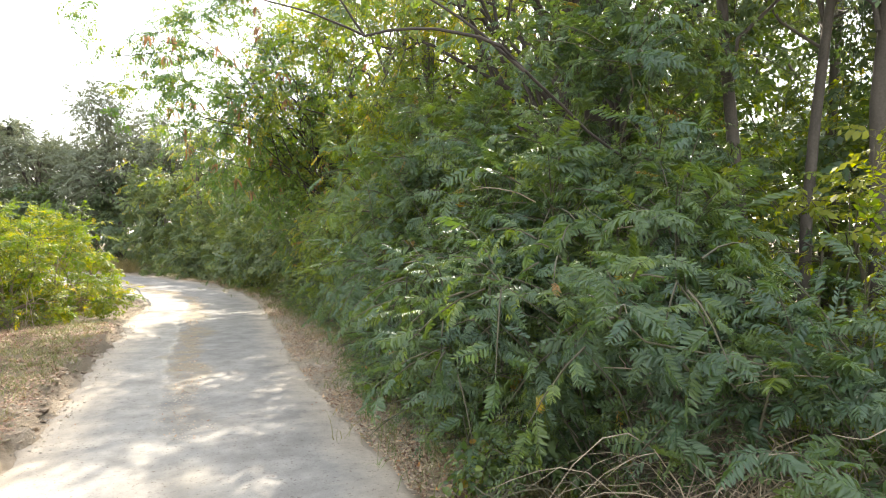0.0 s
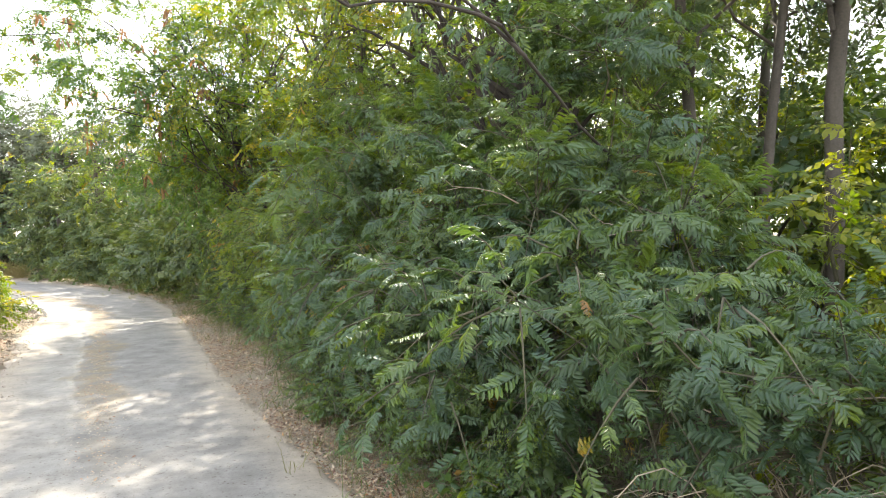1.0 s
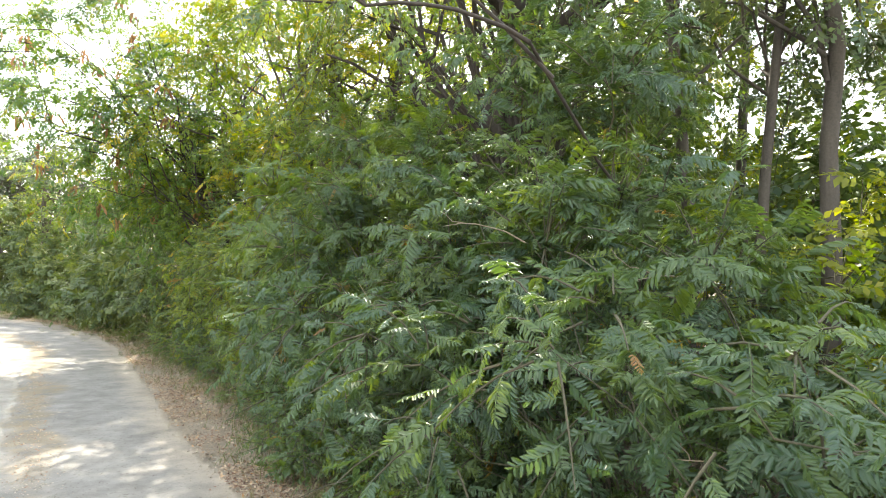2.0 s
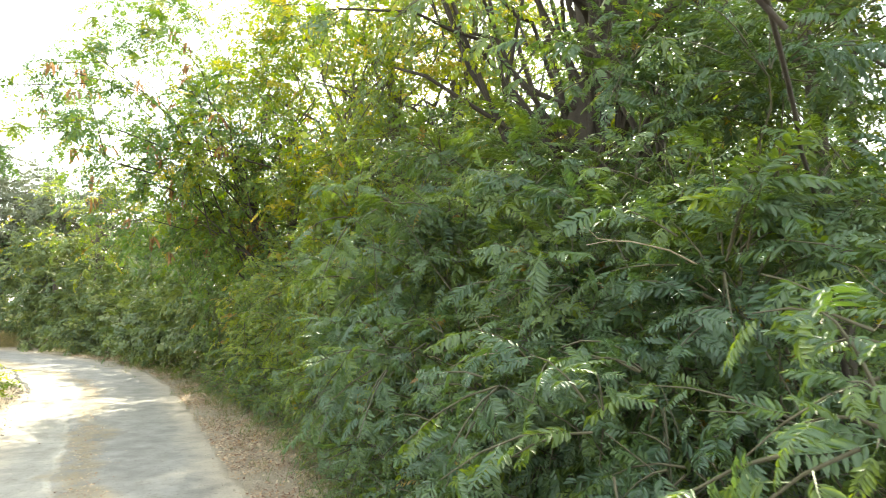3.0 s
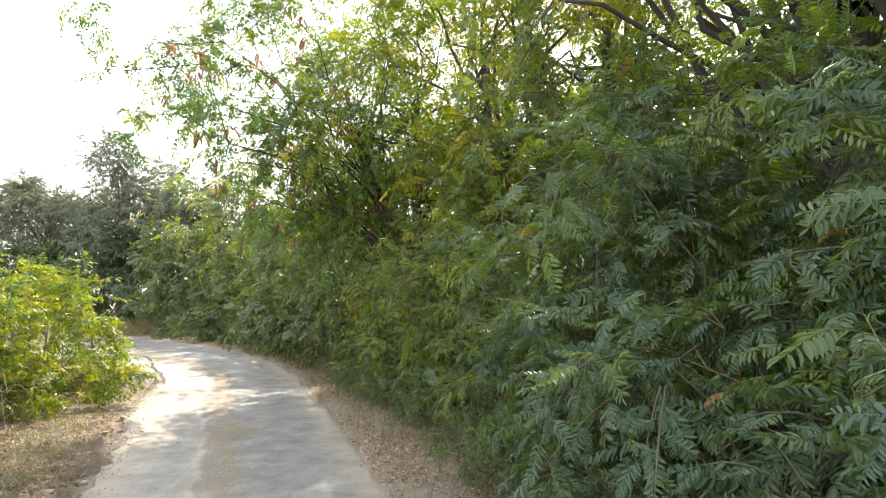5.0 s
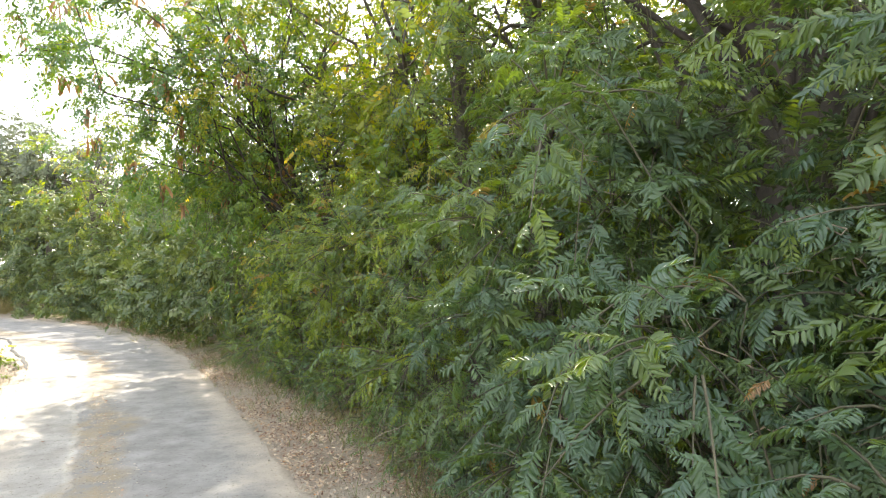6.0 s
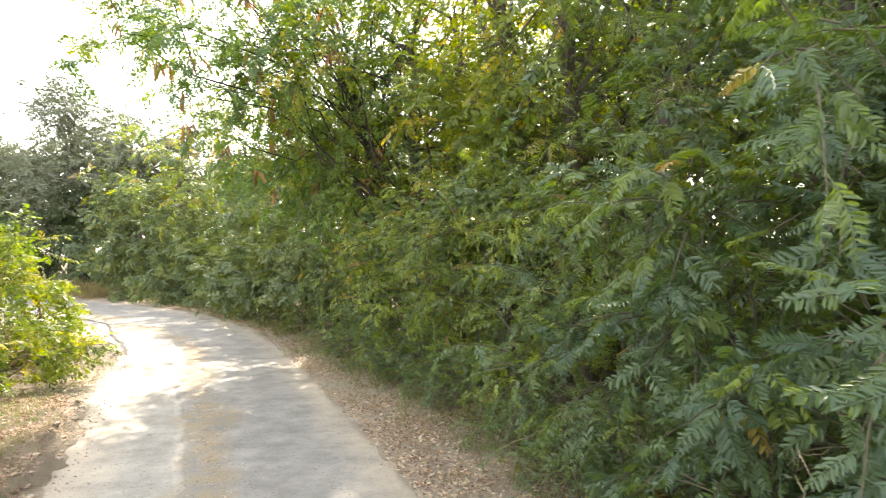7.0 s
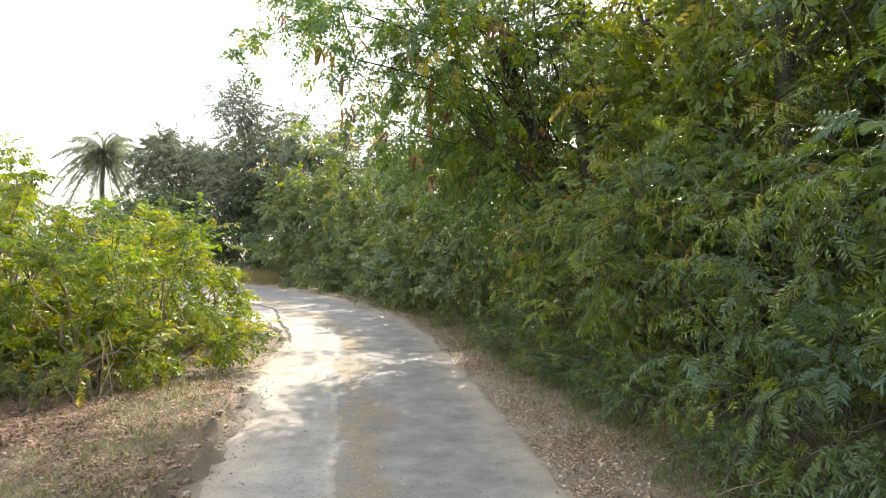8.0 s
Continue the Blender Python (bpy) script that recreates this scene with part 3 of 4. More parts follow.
shoot_rng = np.random.default_rng(19)
for x, y, z in [(2.84, 4.05, 1.15), (2.7, 4.5, 1.25), (2.83, 3.9, 0.9), (2.9, 3.2, 1.3), (3.2, 2.74, 1.2), (2.5, 6.0, 1.3), (2.62, 5.6, 1.28), (2.75, 5.1, 0.95), (2.5, 6.2, 2.1), (2.75, 7.3, 1.2), (2.7, 8.2, 0.9)]:
    bx = float(hedge_foot(y)) + 0.3
    woody_plant("hedge_shoot", bx, y, float(ground_height(bx, y)), [(x - bx, 0, z, 0.34), (x - bx + 0.3, 0.1, z + 0.12, 0.3)], shoot_rng, "arching shoot with long blue-green pinnate leaves", "shrub", "shoots in front of the hedge",
                shapes=FINE, tint=(0.0, 0.42), lobe_sprays=6, per=6, spray=0.6, droop=0.4, size=0.7, stem=0.007, foot=0.04)

for x, y, h in [(4.6, 2.9, 1.1), (3.35, 4.2, 0.5), (3.1, 5.7, 0.5), (2.95, 6.6, 0.45)]:
    woody_plant("vine", x, y, float(ground_height(x, y)), shrub_lobes(h, 0.45, 5, low_rng, (-0.1, 0)), low_rng, "green creeper with broad oval leaves trailing over the hedge foot", "creeper",
                "creepers in the hedge", shapes=BROAD, tint=(0.25, 0.7), lobe_sprays=9, per=6, size=0.8, stem=0.006, foot=0.1)


# ---- taller trees behind the hedge ----
def tree_lobes(h, r, n, low, rng):
    rows = []
    for i in range(n):
        t = low + (1 - low) * (i + rng.uniform(0.1, 0.9)) / n
        a = i * 2.4 + rng.uniform(-0.5, 0.5)
        s = r * math.sin(math.pi * min(0.25 + 0.7 * (t - low) / (1 - low), 0.97)) * rng.uniform(0.5, 1)
        rows.append((s * math.cos(a), s * math.sin(a), h * t, r * rng.uniform(0.28, 0.42)))
    return rows


tree_rng = np.random.default_rng(5)
BACK = [(6.0, 12.0, 7.0, 2.0, 0.1), (7.6, 14.0, 8.0, 2.4, 0.13), (4.3, 16.2, 7.6, 2.2, 0.12), (3.9, 12.4, 7.2, 1.9, 0.1), (5.6, 18.4, 7.5, 2.3, 0.12),
        (2.4, 22.5, 7.0, 2.3, 0.12), (0.3, 27.0, 7.0, 2.4, 0.12), (9.5, 11.0, 9.0, 2.6, 0.16), (4.9, 10.2, 6.6, 1.9, 0.1), (3.0, 13.6, 6.6, 1.7, 0.08), (4.4, 11.2, 6.8, 1.8, 0.09), (2.9, 16.6, 7.2, 2.0, 0.1), (-1.9, 27.2, 6.2, 1.8, 0.1), (-4.0, 31.4, 6.6, 2.0, 0.1), (8.4, 15.5, 9.0, 2.8, 0.15)]
# the nearer crowns get their backlit yellow from the leaf colour
for x, y, h, r, tk in BACK:
    woody_plant("tree", x, y, float(ground_height(x, y)), tree_lobes(h, r, 17 if y < 13 else 12, 0.36, tree_rng), tree_rng,
                "slender tree with grey-brown trunk and feathery green crown", "tree", "trees behind the hedge", shapes=BUSHY if y < 13 or x < 4.5 and y < 17 else COARSE,
                leaf=SUN_LEAF if x < 5 and y < 17 else LEAF, tint=(0.35, 0.95), lobe_sprays=12 if x < 5 and y < 17 else 8 if y < 13 and x < 8 else 5, per=8, spray=0.8, trunk=tk, trunk_top=(tree_rng.normal(0, 0.25), tree_rng.normal(0, 0.25), h * 0.72), bark_mat=BARK, size=1.3)

for x, y, h, tk, lean in [(6.0, 5.4, 6.4, 0.055, (-0.35, 0.3)), (6.15, 5.3, 6.6, 0.045, (0.5, -0.1)), (6.8, 4.95, 6.8, 0.07, (-0.35, -0.2)), (8.6, 7.4, 7.2, 0.07, (0.3, 0.2)), (8.2, 3.6, 6.6, 0.06, (0.2, -0.3))]:
    woody_plant("tree", x, y, float(ground_height(x, y)), tree_lobes(h, 1.7, 11, 0.53, tree_rng), tree_rng, "thin grey-trunked tree with a sparse crown", "tree", "trees behind the hedge",
                leaf=SHADE_LEAF, shapes=BUSHY, tint=(0.12, 0.8), lobe_sprays=13, per=8, spray=0.8, trunk=tk, trunk_top=(*lean, h * 0.75), bark_mat=BARK, size=1.35)

# the old dark tree behind the hedge, its trunk forked above head height
# the last four lobes hang out of view, added to shade the lane
woody_plant("tree", 5.3, 7.4, float(ground_height(5.3, 7.4)), tree_lobes(8.6, 2.8, 26, 0.42, tree_rng) + [(-1.7, 0.6, 5.0, 0.9), (-1.3, -0.9, 4.5, 0.8), (-2.2, 1.7, 5.7, 0.9), (-2.0, -0.3, 6.2, 0.9), (-2.6, 0.6, 4.3, 0.7), (-2.8, 0.9, 5.7, 0.9), (-2.4, 2.1, 5.9, 0.9), (-3.3, 1.6, 6.3, 0.9), (-3.0, 2.6, 6.5, 0.8)], tree_rng, "old tree with a thick dark forked trunk and feathery crown", "tree", "trees behind the hedge",
                       leaf=LEAF, shapes=BUSHY, tint=(0.2, 0.85), lobe_sprays=12, per=8, spray=0.8, trunk=0.23, trunk_top=(-0.05, 0.0, 4.1), bark_mat=OLD_BARK, size=1.2, limb_size=0.4,
                       limbs=[((-0.05, 0, 3.7), (-0.02, 0, 4.5), 0.25, 0.03, 0.0), ((-0.05, 0, 3.6), (-0.45, -0.1, 6.4), 0.2, 0.12, 0.0), ((-0.05, 0, 3.6), (0.5, 0.15, 6.2), 0.19, 0.1, 0.0), ((0.0, 0, 3.9), (1.7, -1.1, 5.0), 0.09, 0.04, 0.25), ((-0.1, 0, 4.0), (-1.9, -0.9, 4.5), 0.06, 0.03, 0.3)])

# ---- second row of the hedge, and bushes behind it coloured as if sunlit ----
yy = 6.1
while yy < 29:
    bx = float(hedge_foot(yy)) + 2.7
    woody_plant("hedge_shrub", bx, yy, float(ground_height(bx, yy)), shrub_lobes(3.1 if yy < 7 else 3.9 if yy < 9 else 4.3, 1.5, 11, tree_rng), tree_rng, "green shrub in the shade behind the hedge", "shrub", "roadside hedge shrubs",
                shapes=MIDDLE if yy < 7 else COARSE, tint=(0.1, 0.6), lobe_sprays=12, per=8, size=1.1 if yy < 7 else 1.4)
    yy += 1.9
for x, y, h in [(8.6, 6.4, 3.2), (10.2, 7.6, 3.6), (9.3, 5.2, 2.9), (8.6, 2.2, 2.6), (7.5, 6.3, 3.0), (7.8, 4.2, 2.3), (5.95, 4.4, 1.9), (6.4, 3.2, 1.7), (10.5, 3.6, 3.0), (7.8, 10.4, 3.2), (5.6, 1.6, 1.5)]:
    woody_plant("roadside_bush", x, y, float(ground_height(x, y)), shrub_lobes(h, 1.3, 9, tree_rng, (0, 0)), tree_rng, "bush beyond the hedge, its leaves coloured yellow-green as if lit from behind", "bush", "sunlit bushes",
                leaf=SUN_LEAF, shapes=COARSE, tint=(0.5, 0.85), lobe_sprays=9, per=8, size=0.8)

yy = 6.0
while yy < 20:
    bx = float(hedge_foot(yy)) + tree_rng.uniform(4.0, 5.2)
    woody_plant("hedge_shrub", bx, yy, float(ground_height(bx, yy)), shrub_lobes(2.8 if yy < 7.5 else 4.6, 1.7, 12, tree_rng, (0, 0)), tree_rng, "tall shrub deep in the thicket behind the hedge", "shrub", "roadside hedge shrubs",
                shapes=COARSE if yy < 11 else CLUMP, tint=(0.1, 0.6), lobe_sprays=13, per=6, size=1.7 if yy < 11 else 0.7)
    yy += 1.9

thicket_rng = np.random.default_rng(17)
for x, y, h in [(3.9, 11.3, 2.6), (3.4, 13.3, 2.6), (2.9, 15.4, 2.8), (4.4, 14.6, 2.8)]:
    woody_plant("hedge_shrub", x, y, float(ground_height(x, y)), shrub_lobes(h, 1.0, 9, thicket_rng), thicket_rng, "green shrub in the shade behind the hedge", "shrub", "roadside hedge shrubs",
                shapes=COARSE, tint=(0.2, 0.7), lobe_sprays=11, per=8)
yy = 3.0
while yy < 25:             # the thicket goes on behind the hedge
    bx = float(np.interp(yy, [3, 20, 36], [12.5, 8.5, 2.0])) + thicket_rng.uniform(-0.6, 0.6)
    woody_plant("thicket_bush", bx, yy, float(ground_height(bx, yy)), shrub_lobes(3.1 if yy < 9 else 3.6 if yy < 11 else 6.2, 1.9 if yy < 11 else 2.4, 12, thicket_rng, (0, 0)), thicket_rng, "green bush deep in the thicket behind the hedge", "bush", "thicket bushes",
                leaf=SHADE_LEAF, shapes=CLUMP, tint=(0.2, 0.9), lobe_sprays=7, per=6, size=1.0, foot=0.4)
    yy += 2.1

# ---- the tree that hangs over the lane ----
pod_rng = np.random.default_rng(21)
OVER = [(-2.2, -0.9, 3.9, 0.6), (-3.4, 0.2, 4.7, 0.6), (-2.0, 0.9, 3.9, 0.75), (-3.0, -0.4, 5.6, 0.65), (-1.4, -1.5, 4.4, 0.8), (-1.2, 0.3, 5.3, 0.9), (-4.1, 0.9, 5.4, 0.5), (-2.2, 0.2, 4.8, 0.6),
        (-2.0, -0.9, 6.2, 0.8), (-3.6, 1.4, 6.4, 0.7), (-1.0, 1.3, 6.6, 0.9), (-1.0, 0.2, 3.4, 0.8), (0.0, -0.8, 4.0, 0.9), (-4.5, 0.2, 4.6, 0.35), (-1.7, -0.6, 3.1, 0.5), (-3.0, 0.6, 7.0, 0.7), (-1.6, 0.8, 5.9, 0.8), (-0.2, 0.6, 5.8, 0.9), (-1.9, 0.1, 7.2, 0.8), (-0.6, -0.5, 7.2, 0.9), (0.2, -1.2, 6.4, 0.9), (0.4, 0.2, 5.0, 1.0), (-0.6, -0.2, 4.6, 0.9)]
OVER += [(-3.1, -1.6, 4.3, 0.6), (-2.7, -1.6, 3.5, 0.55), (-2.4, -1.6, 4.9, 0.6), (-3.4, -1.6, 5.1, 0.5), (-4.05, -1.6, 3.8, 0.22), (-4.3, -1.6, 4.75, 0.3), (-4.6, -1.4, 5.6, 0.4), (-2.2, -1.6, 2.9, 0.5), (-1.9, -1.4, 3.9, 0.7), (-0.9, -0.4, 3.0, 0.9), (-0.5, -0.8, 2.4, 0.9), (-1.3, 0.0, 3.8, 0.8), (-0.3, -0.6, 4.0, 0.9), (-1.6, 0.0, 2.7, 0.7)]
OVER = [(x - 0.7, y + 1.2, z, r) for x, y, z, r in OVER]
over = woody_plant("pod_tree", 3.6, 13.4, 0.02, OVER, pod_rng, "sparse tree with hanging brown pods arching over the lane", "tree", leaf=POD_LEAF, shapes=BUSHY, tint=(0.05, 0.85), size=1.15,
                   lobe_sprays=25, per=8, spray=0.62, droop=0.5, trunk=0.1, trunk_top=(-1.6, 1.2, 4.4), bark_mat=OLD_BARK, limb_size=0.45)


def pod_mesh(rng):
    """One flat brown pod that hangs from its stalk."""
    verts, l, w = [], 0.17, 0.016
    for t, s, z in ((0, 0.25, 0.0), (0.25, 1, 0.004), (0.5, 0.9, -0.003), (0.75, 1, 0.004), (1, 0.2, 0.0)):
        c = np.array([0.03 * math.sin(2 * t), z, -l * t])
        verts += [c + (-w * s, 0, 0), c + (w * s, 0, 0)]
    quads = [(2 * i, 2 * i + 1, 2 * i + 3, 2 * i + 2) for i in range(4)]
    return mesh_of("pod", np.array(verts), np.array(quads), POD, {"tint": np.full(len(verts), rng.random())})


PODS = [pod_mesh(pod_rng) for _ in range(4)]
for c in [lobe for lobe in OVER if lobe[3] > 0.45] * 2:
    w = unit(pod_rng.normal(0, 1, 3)) * c[3] * 0.7
    for k in range(6):
        pod = part("pod", PODS[int(pod_rng.integers(0, 4))], over, "hanging dry brown pod")
        pod.location = (c[0] + w[0] + pod_rng.normal(0, 0.04), c[1] + w[1] + pod_rng.normal(0, 0.04), c[2] + w[2] * 0.7 - 0.1)
        pod.rotation_euler = (pod_rng.normal(0, 0.22), pod_rng.normal(0, 0.22), pod_rng.uniform(0, 6))
        pod.scale = (1.3, 1.3, pod_rng.uniform(0.9, 1.6))

# ---- bushes across the lane ----
left_rng = np.random.default_rng(31)
for x, y, h, r in [(-2.7, 12.0, 1.55, 0.95), (-2.4, 13.5, 1.9, 1.0), (-2.75, 15.5, 1.6, 0.8), (-3.9, 13.2, 2.1, 1.1), (-4.6, 11.6, 1.7, 1.0), (-3.3, 11.8, 2.5, 0.42), (-3.7, 15.6, 2.2, 1.1), (-5.6, 13.4, 1.8, 1.2), (-5.4, 14.8, 3.1, 0.75), (-4.9, 17.6, 2.0, 1.2), (-6.9, 16.0, 2.0, 1.4)]:
    woody_plant("roadside_bush", x, y, float(ground_height(x, y)), shrub_lobes(h, r, 10, left_rng, (0.05, 0)) + [(r * 0.65 * math.cos(k * 1.05), r * 0.65 * math.sin(k * 1.05), 0.34 + 0.08 * (k % 2), 0.42) for k in range(6)], left_rng,
                "sunlit yellow-green bush on dry grass", "bush", "sunlit bushes", drop=lambda p, rng: rng.random(len(p)) < 0.55 + 0.8 * p[:, 2], bark_mat=STEM, leaf=SUN_LEAF,
                shapes=BUSHY if y < 15 and x > -5 else COARSE, tint=(0.3, 0.9), lobe_sprays=13 if y < 15 and x > -5 else 7, per=9, size=0.92 if y < 15 and x > -5 else 0.9)

# ---- trees far off ----
def dome_lobes(h, r, n, rng):
    """Lobes of a broad round crown that reaches well down."""
    rows = []
    for i in range(n):
        s, a, d = math.sqrt(rng.uniform(0, 1)), rng.uniform(0, 2 * math.pi), rng.uniform(0, 1)
        rows.append((r * s * math.cos(a), r * s * math.sin(a), h * (0.93 - 0.2 * s * s - 0.6 * d * d), r * rng.uniform(0.24, 0.4)))
    return rows


far_rng = np.random.default_rng(41)
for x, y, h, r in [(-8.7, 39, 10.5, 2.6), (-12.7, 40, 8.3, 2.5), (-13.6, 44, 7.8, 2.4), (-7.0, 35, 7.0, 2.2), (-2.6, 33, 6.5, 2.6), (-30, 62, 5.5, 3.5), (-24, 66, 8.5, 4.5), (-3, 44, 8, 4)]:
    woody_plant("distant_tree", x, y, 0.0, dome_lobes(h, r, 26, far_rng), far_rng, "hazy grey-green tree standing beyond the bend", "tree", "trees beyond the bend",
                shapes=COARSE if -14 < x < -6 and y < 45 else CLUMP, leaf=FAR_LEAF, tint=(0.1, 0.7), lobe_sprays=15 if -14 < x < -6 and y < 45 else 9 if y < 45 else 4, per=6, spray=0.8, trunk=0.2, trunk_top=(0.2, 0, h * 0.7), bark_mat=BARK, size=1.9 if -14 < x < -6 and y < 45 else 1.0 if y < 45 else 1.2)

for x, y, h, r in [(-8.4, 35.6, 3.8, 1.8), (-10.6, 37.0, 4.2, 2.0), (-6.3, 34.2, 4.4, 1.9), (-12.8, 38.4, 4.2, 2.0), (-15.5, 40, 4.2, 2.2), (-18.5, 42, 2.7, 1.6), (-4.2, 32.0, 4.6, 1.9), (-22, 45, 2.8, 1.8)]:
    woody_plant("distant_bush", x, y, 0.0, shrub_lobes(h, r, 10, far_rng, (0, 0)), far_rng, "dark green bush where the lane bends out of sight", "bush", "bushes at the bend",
                leaf=SHADE_LEAF, shapes=CLUMP, tint=(0.1, 0.6), lobe_sprays=13, per=6, size=0.9)


# ---- palms ----
def palm(x, y, h, rng, reach):
    ob = thing("palm_tree", x, y, 0.0, "coconut palm with drooping grey-green fronds, far beyond the bend", "palm tree", "palms")
    line = bent(np.array([0, 0, -0.2]), np.array([0.4, 0, h]), 8, 0, 0.05, rng)
    v, q = tubes(line[None], np.linspace(0.22, 0.14, 8)[None], 8)
    part("trunk", mesh_of("trunk", v, q, BARK, smooth=True), ob)
    for k in range(44):
        a, rise = k * 2.4 + rng.uniform(-0.3, 0.3), radians(84 - 165 * (k + rng.uniform(0, 1)) / 44)
        out = np.array([math.cos(a), math.sin(a), 0])
        t = np.linspace(0, 1, 9)
        l = reach * rng.uniform(0.85, 1.1)
        spine = line[-1] + out * (l * math.cos(rise) * t)[:, None] + np.array([0, 0, 1.0]) * (l * (math.sin(rise) * t - (0.5 + 0.3 * math.cos(rise)) * t ** 2.2))[:, None]
        spine += out * (0.25 * l * math.sin(max(rise, 0)) * t * t)[:, None]
        v, q = tubes(spine[None], np.linspace(0.04, 0.012, 9)[None], 4)
        verts, quads, side = [v], [q], np.array([-math.sin(a), math.cos(a), 0])
        base = len(v)
        for i in range(42):
            f = 0.12 + 0.88 * i / 41
            c = np.array([np.interp(f, t, spine[:, n]) for n in range(3)])
            ln = 1.05 * math.sin(math.pi * (0.2 + 0.72 * f)) * reach / 3
            for s in (-1, 1):
                d = unit(side * s + out * 0.5 + np.array([0, 0, -0.45 - rng.uniform(0, 0.7)])) * ln * rng.uniform(0.75, 1.1)
                verts.append(np.array([c, c + d * 0.4 + out * 0.045, c + d, c + d * 0.4 - out * 0.045]))
                quads.append(np.array([[base, base + 1, base + 2, base + 3]]))
                base += 4
        v, q = np.concatenate(verts), np.concatenate(quads)
        part("frond", mesh_of("frond", v, q, PALM_LEAF, {"tint": np.full(len(v), rng.uniform(0.0, 1.0))}), ob)
    return ob


palm_rng = np.random.default_rng(51)
palm(-25.3, 55.5, 8.9, palm_rng, 3.7)
palm(-27.2, 71, 12.2, palm_rng, 2.6)
palm(-34.0, 58, 5.5, palm_rng, 3.2)


# ---- litter, grass and twigs on the ground ----
def scatter(n, where, rng):
    """n places on the ground, drawn from a rule that gives x and y."""
    x, y = where(n, rng)
    on = (x > left_edge(y) + 0.05) & (x < right_edge(y) - 0.03)
    return np.stack([x, y, np.where(on, 0.008, np.maximum(ground_height(x, y), -0.01))], -1)


def fallen_leaves(name, n, where, size, tint, label, seed):
    """Curled dead leaves lying on the earth."""
    rng = np.random.default_rng(seed)
    p = scatter(2 * n, where, rng)
    drift = wavy(p[:, 0], p[:, 1], 2.9) + 0.5 * wavy(p[:, 0] + 3, p[:, 1], 7.0) + rng.normal(0, 0.7, 2 * n)      # leaves gather in drifts
    p = p[np.argsort(drift)[-n:]]
    a = rng.uniform(0, 2 * math.pi, n)
    l, w = rng.uniform(size[0], size[1], n), rng.uniform(0.3, 0.55, n)
    d, s = np.stack([np.cos(a), np.sin(a), rng.normal(0, 0.25, n)], -1), np.stack([-np.sin(a), np.cos(a), rng.normal(0, 0.35, n)], -1)
    p[:, 2] += 0.013 + 0.3 * l * np.abs(rng.normal(0, 0.5, n))
    curl = np.array([0, 0, 1.0]) * (l * rng.uniform(0.0, 0.3, n))[:, None]
    h, k = (d * l[:, None] * 0.5), (s * (l * w)[:, None] * 0.5)
    v = np.stack([p - h + curl, p - k, p + h + curl * 0.7, p + k], 1)
    quads = np.arange(n * 4).reshape(-1, 4)
    ob = new(name, mesh_of(name, v, quads, DEAD_LEAF, {"tint": np.repeat(rng.uniform(tint[0], tint[1], n), 4)}))
    return tagged(ob, label, "leaf litter", kind="stuff")


def right_verge(n, rng):
    y = 3.2 + 22 * rng.random(n) ** 1.5
    a = rng.beta(1.3, 1.25, n)
    return right_edge(y) - 0.1 + (hedge_foot(y) + 0.6 - right_edge(y)) * a, y


def left_bank(n, rng):
    y = rng.uniform(5, 12.5, n)
    return left_edge(y) - 0.1 - rng.gamma(1.6, 0.6, n), y


def under_bush(n, rng):
    return rng.normal(-2.5, 0.65, n), rng.normal(10.1, 0.6, n)


def on_road(n, rng):
    y = rng.uniform(5.5, 19, n)
    a = np.where(rng.random(n) < 0.6, rng.normal(0.44, 0.04, n), rng.choice([-0.02, 1.0], n) + rng.normal(0, 0.05, n))
    return left_edge(y) + (right_edge(y) - left_edge(y)) * a, y


fallen_leaves("leaf_litter", 70000, right_verge, (0.009, 0.043), (0.0, 1.0), "dry brown fallen leaves strewn along the hedge foot", 61)
fallen_leaves("leaf_litter", 16000, left_bank, (0.012, 0.05), (0.0, 0.48), "dry leaf scraps on the earth bank", 62)
fallen_leaves("leaf_litter", 12000, under_bush, (0.015, 0.055), (0.0, 0.22), "dark reddish dead leaves under the bush", 63)
scraps = fallen_leaves("leaf_litter", 2600, on_road, (0.008, 0.03), (0.1, 0.7), "small leaf scraps lying on the asphalt", 64)
scraps.location.z = 0.02


def grass(name, n, where, height, tint, label, seed, blades=9, spread=0.05):
    """Tufts of thin bent blades."""
    rng = np.random.default_rng(seed)
    foot = np.repeat(scatter(n, where, rng), blades, 0)
    m = n * blades
    foot[:, :2] += rng.normal(0, spread, (m, 2))
    a, h = rng.uniform(0, 2 * math.pi, m), rng.uniform(height[0], height[1], m)
    lean = np.stack([np.cos(a), np.sin(a), np.zeros(m)], -1) * (h * rng.uniform(0.4, 2.0, m))[:, None]
    side = np.stack([-np.sin(a + 0.6), np.cos(a + 0.6), np.zeros(m)], -1) * 0.0024
    up = np.array([0, 0, 1.0]) * h[:, None]
    mid, tip = foot + up * 0.6 + lean * 0.35, foot + up * 0.85 + lean
    v = np.stack([foot - side, foot + side, mid + side, mid - side, tip + side * 0.2, tip - side * 0.2], 1)
    quads = (np.array([[0, 1, 2, 3], [3, 2, 4, 5]])[None] + (np.arange(m) * 6)[:, None, None]).reshape(-1, 4)
    ob = new(name, mesh_of(name, v, quads, GRASS, {"tint": np.repeat(np.repeat(rng.uniform(tint[0], tint[1], n), blades) + rng.normal(0, 0.1, m), 6).clip(0, 1)}))
    return tagged(ob, label, "grass", kind="stuff")


def hedge_fringe(n, rng):
    y = 3.4 + 24 * rng.random(n) ** 1.4
    return hedge_foot(y) - rng.gamma(2.0, 0.15, n) + 0.1, y


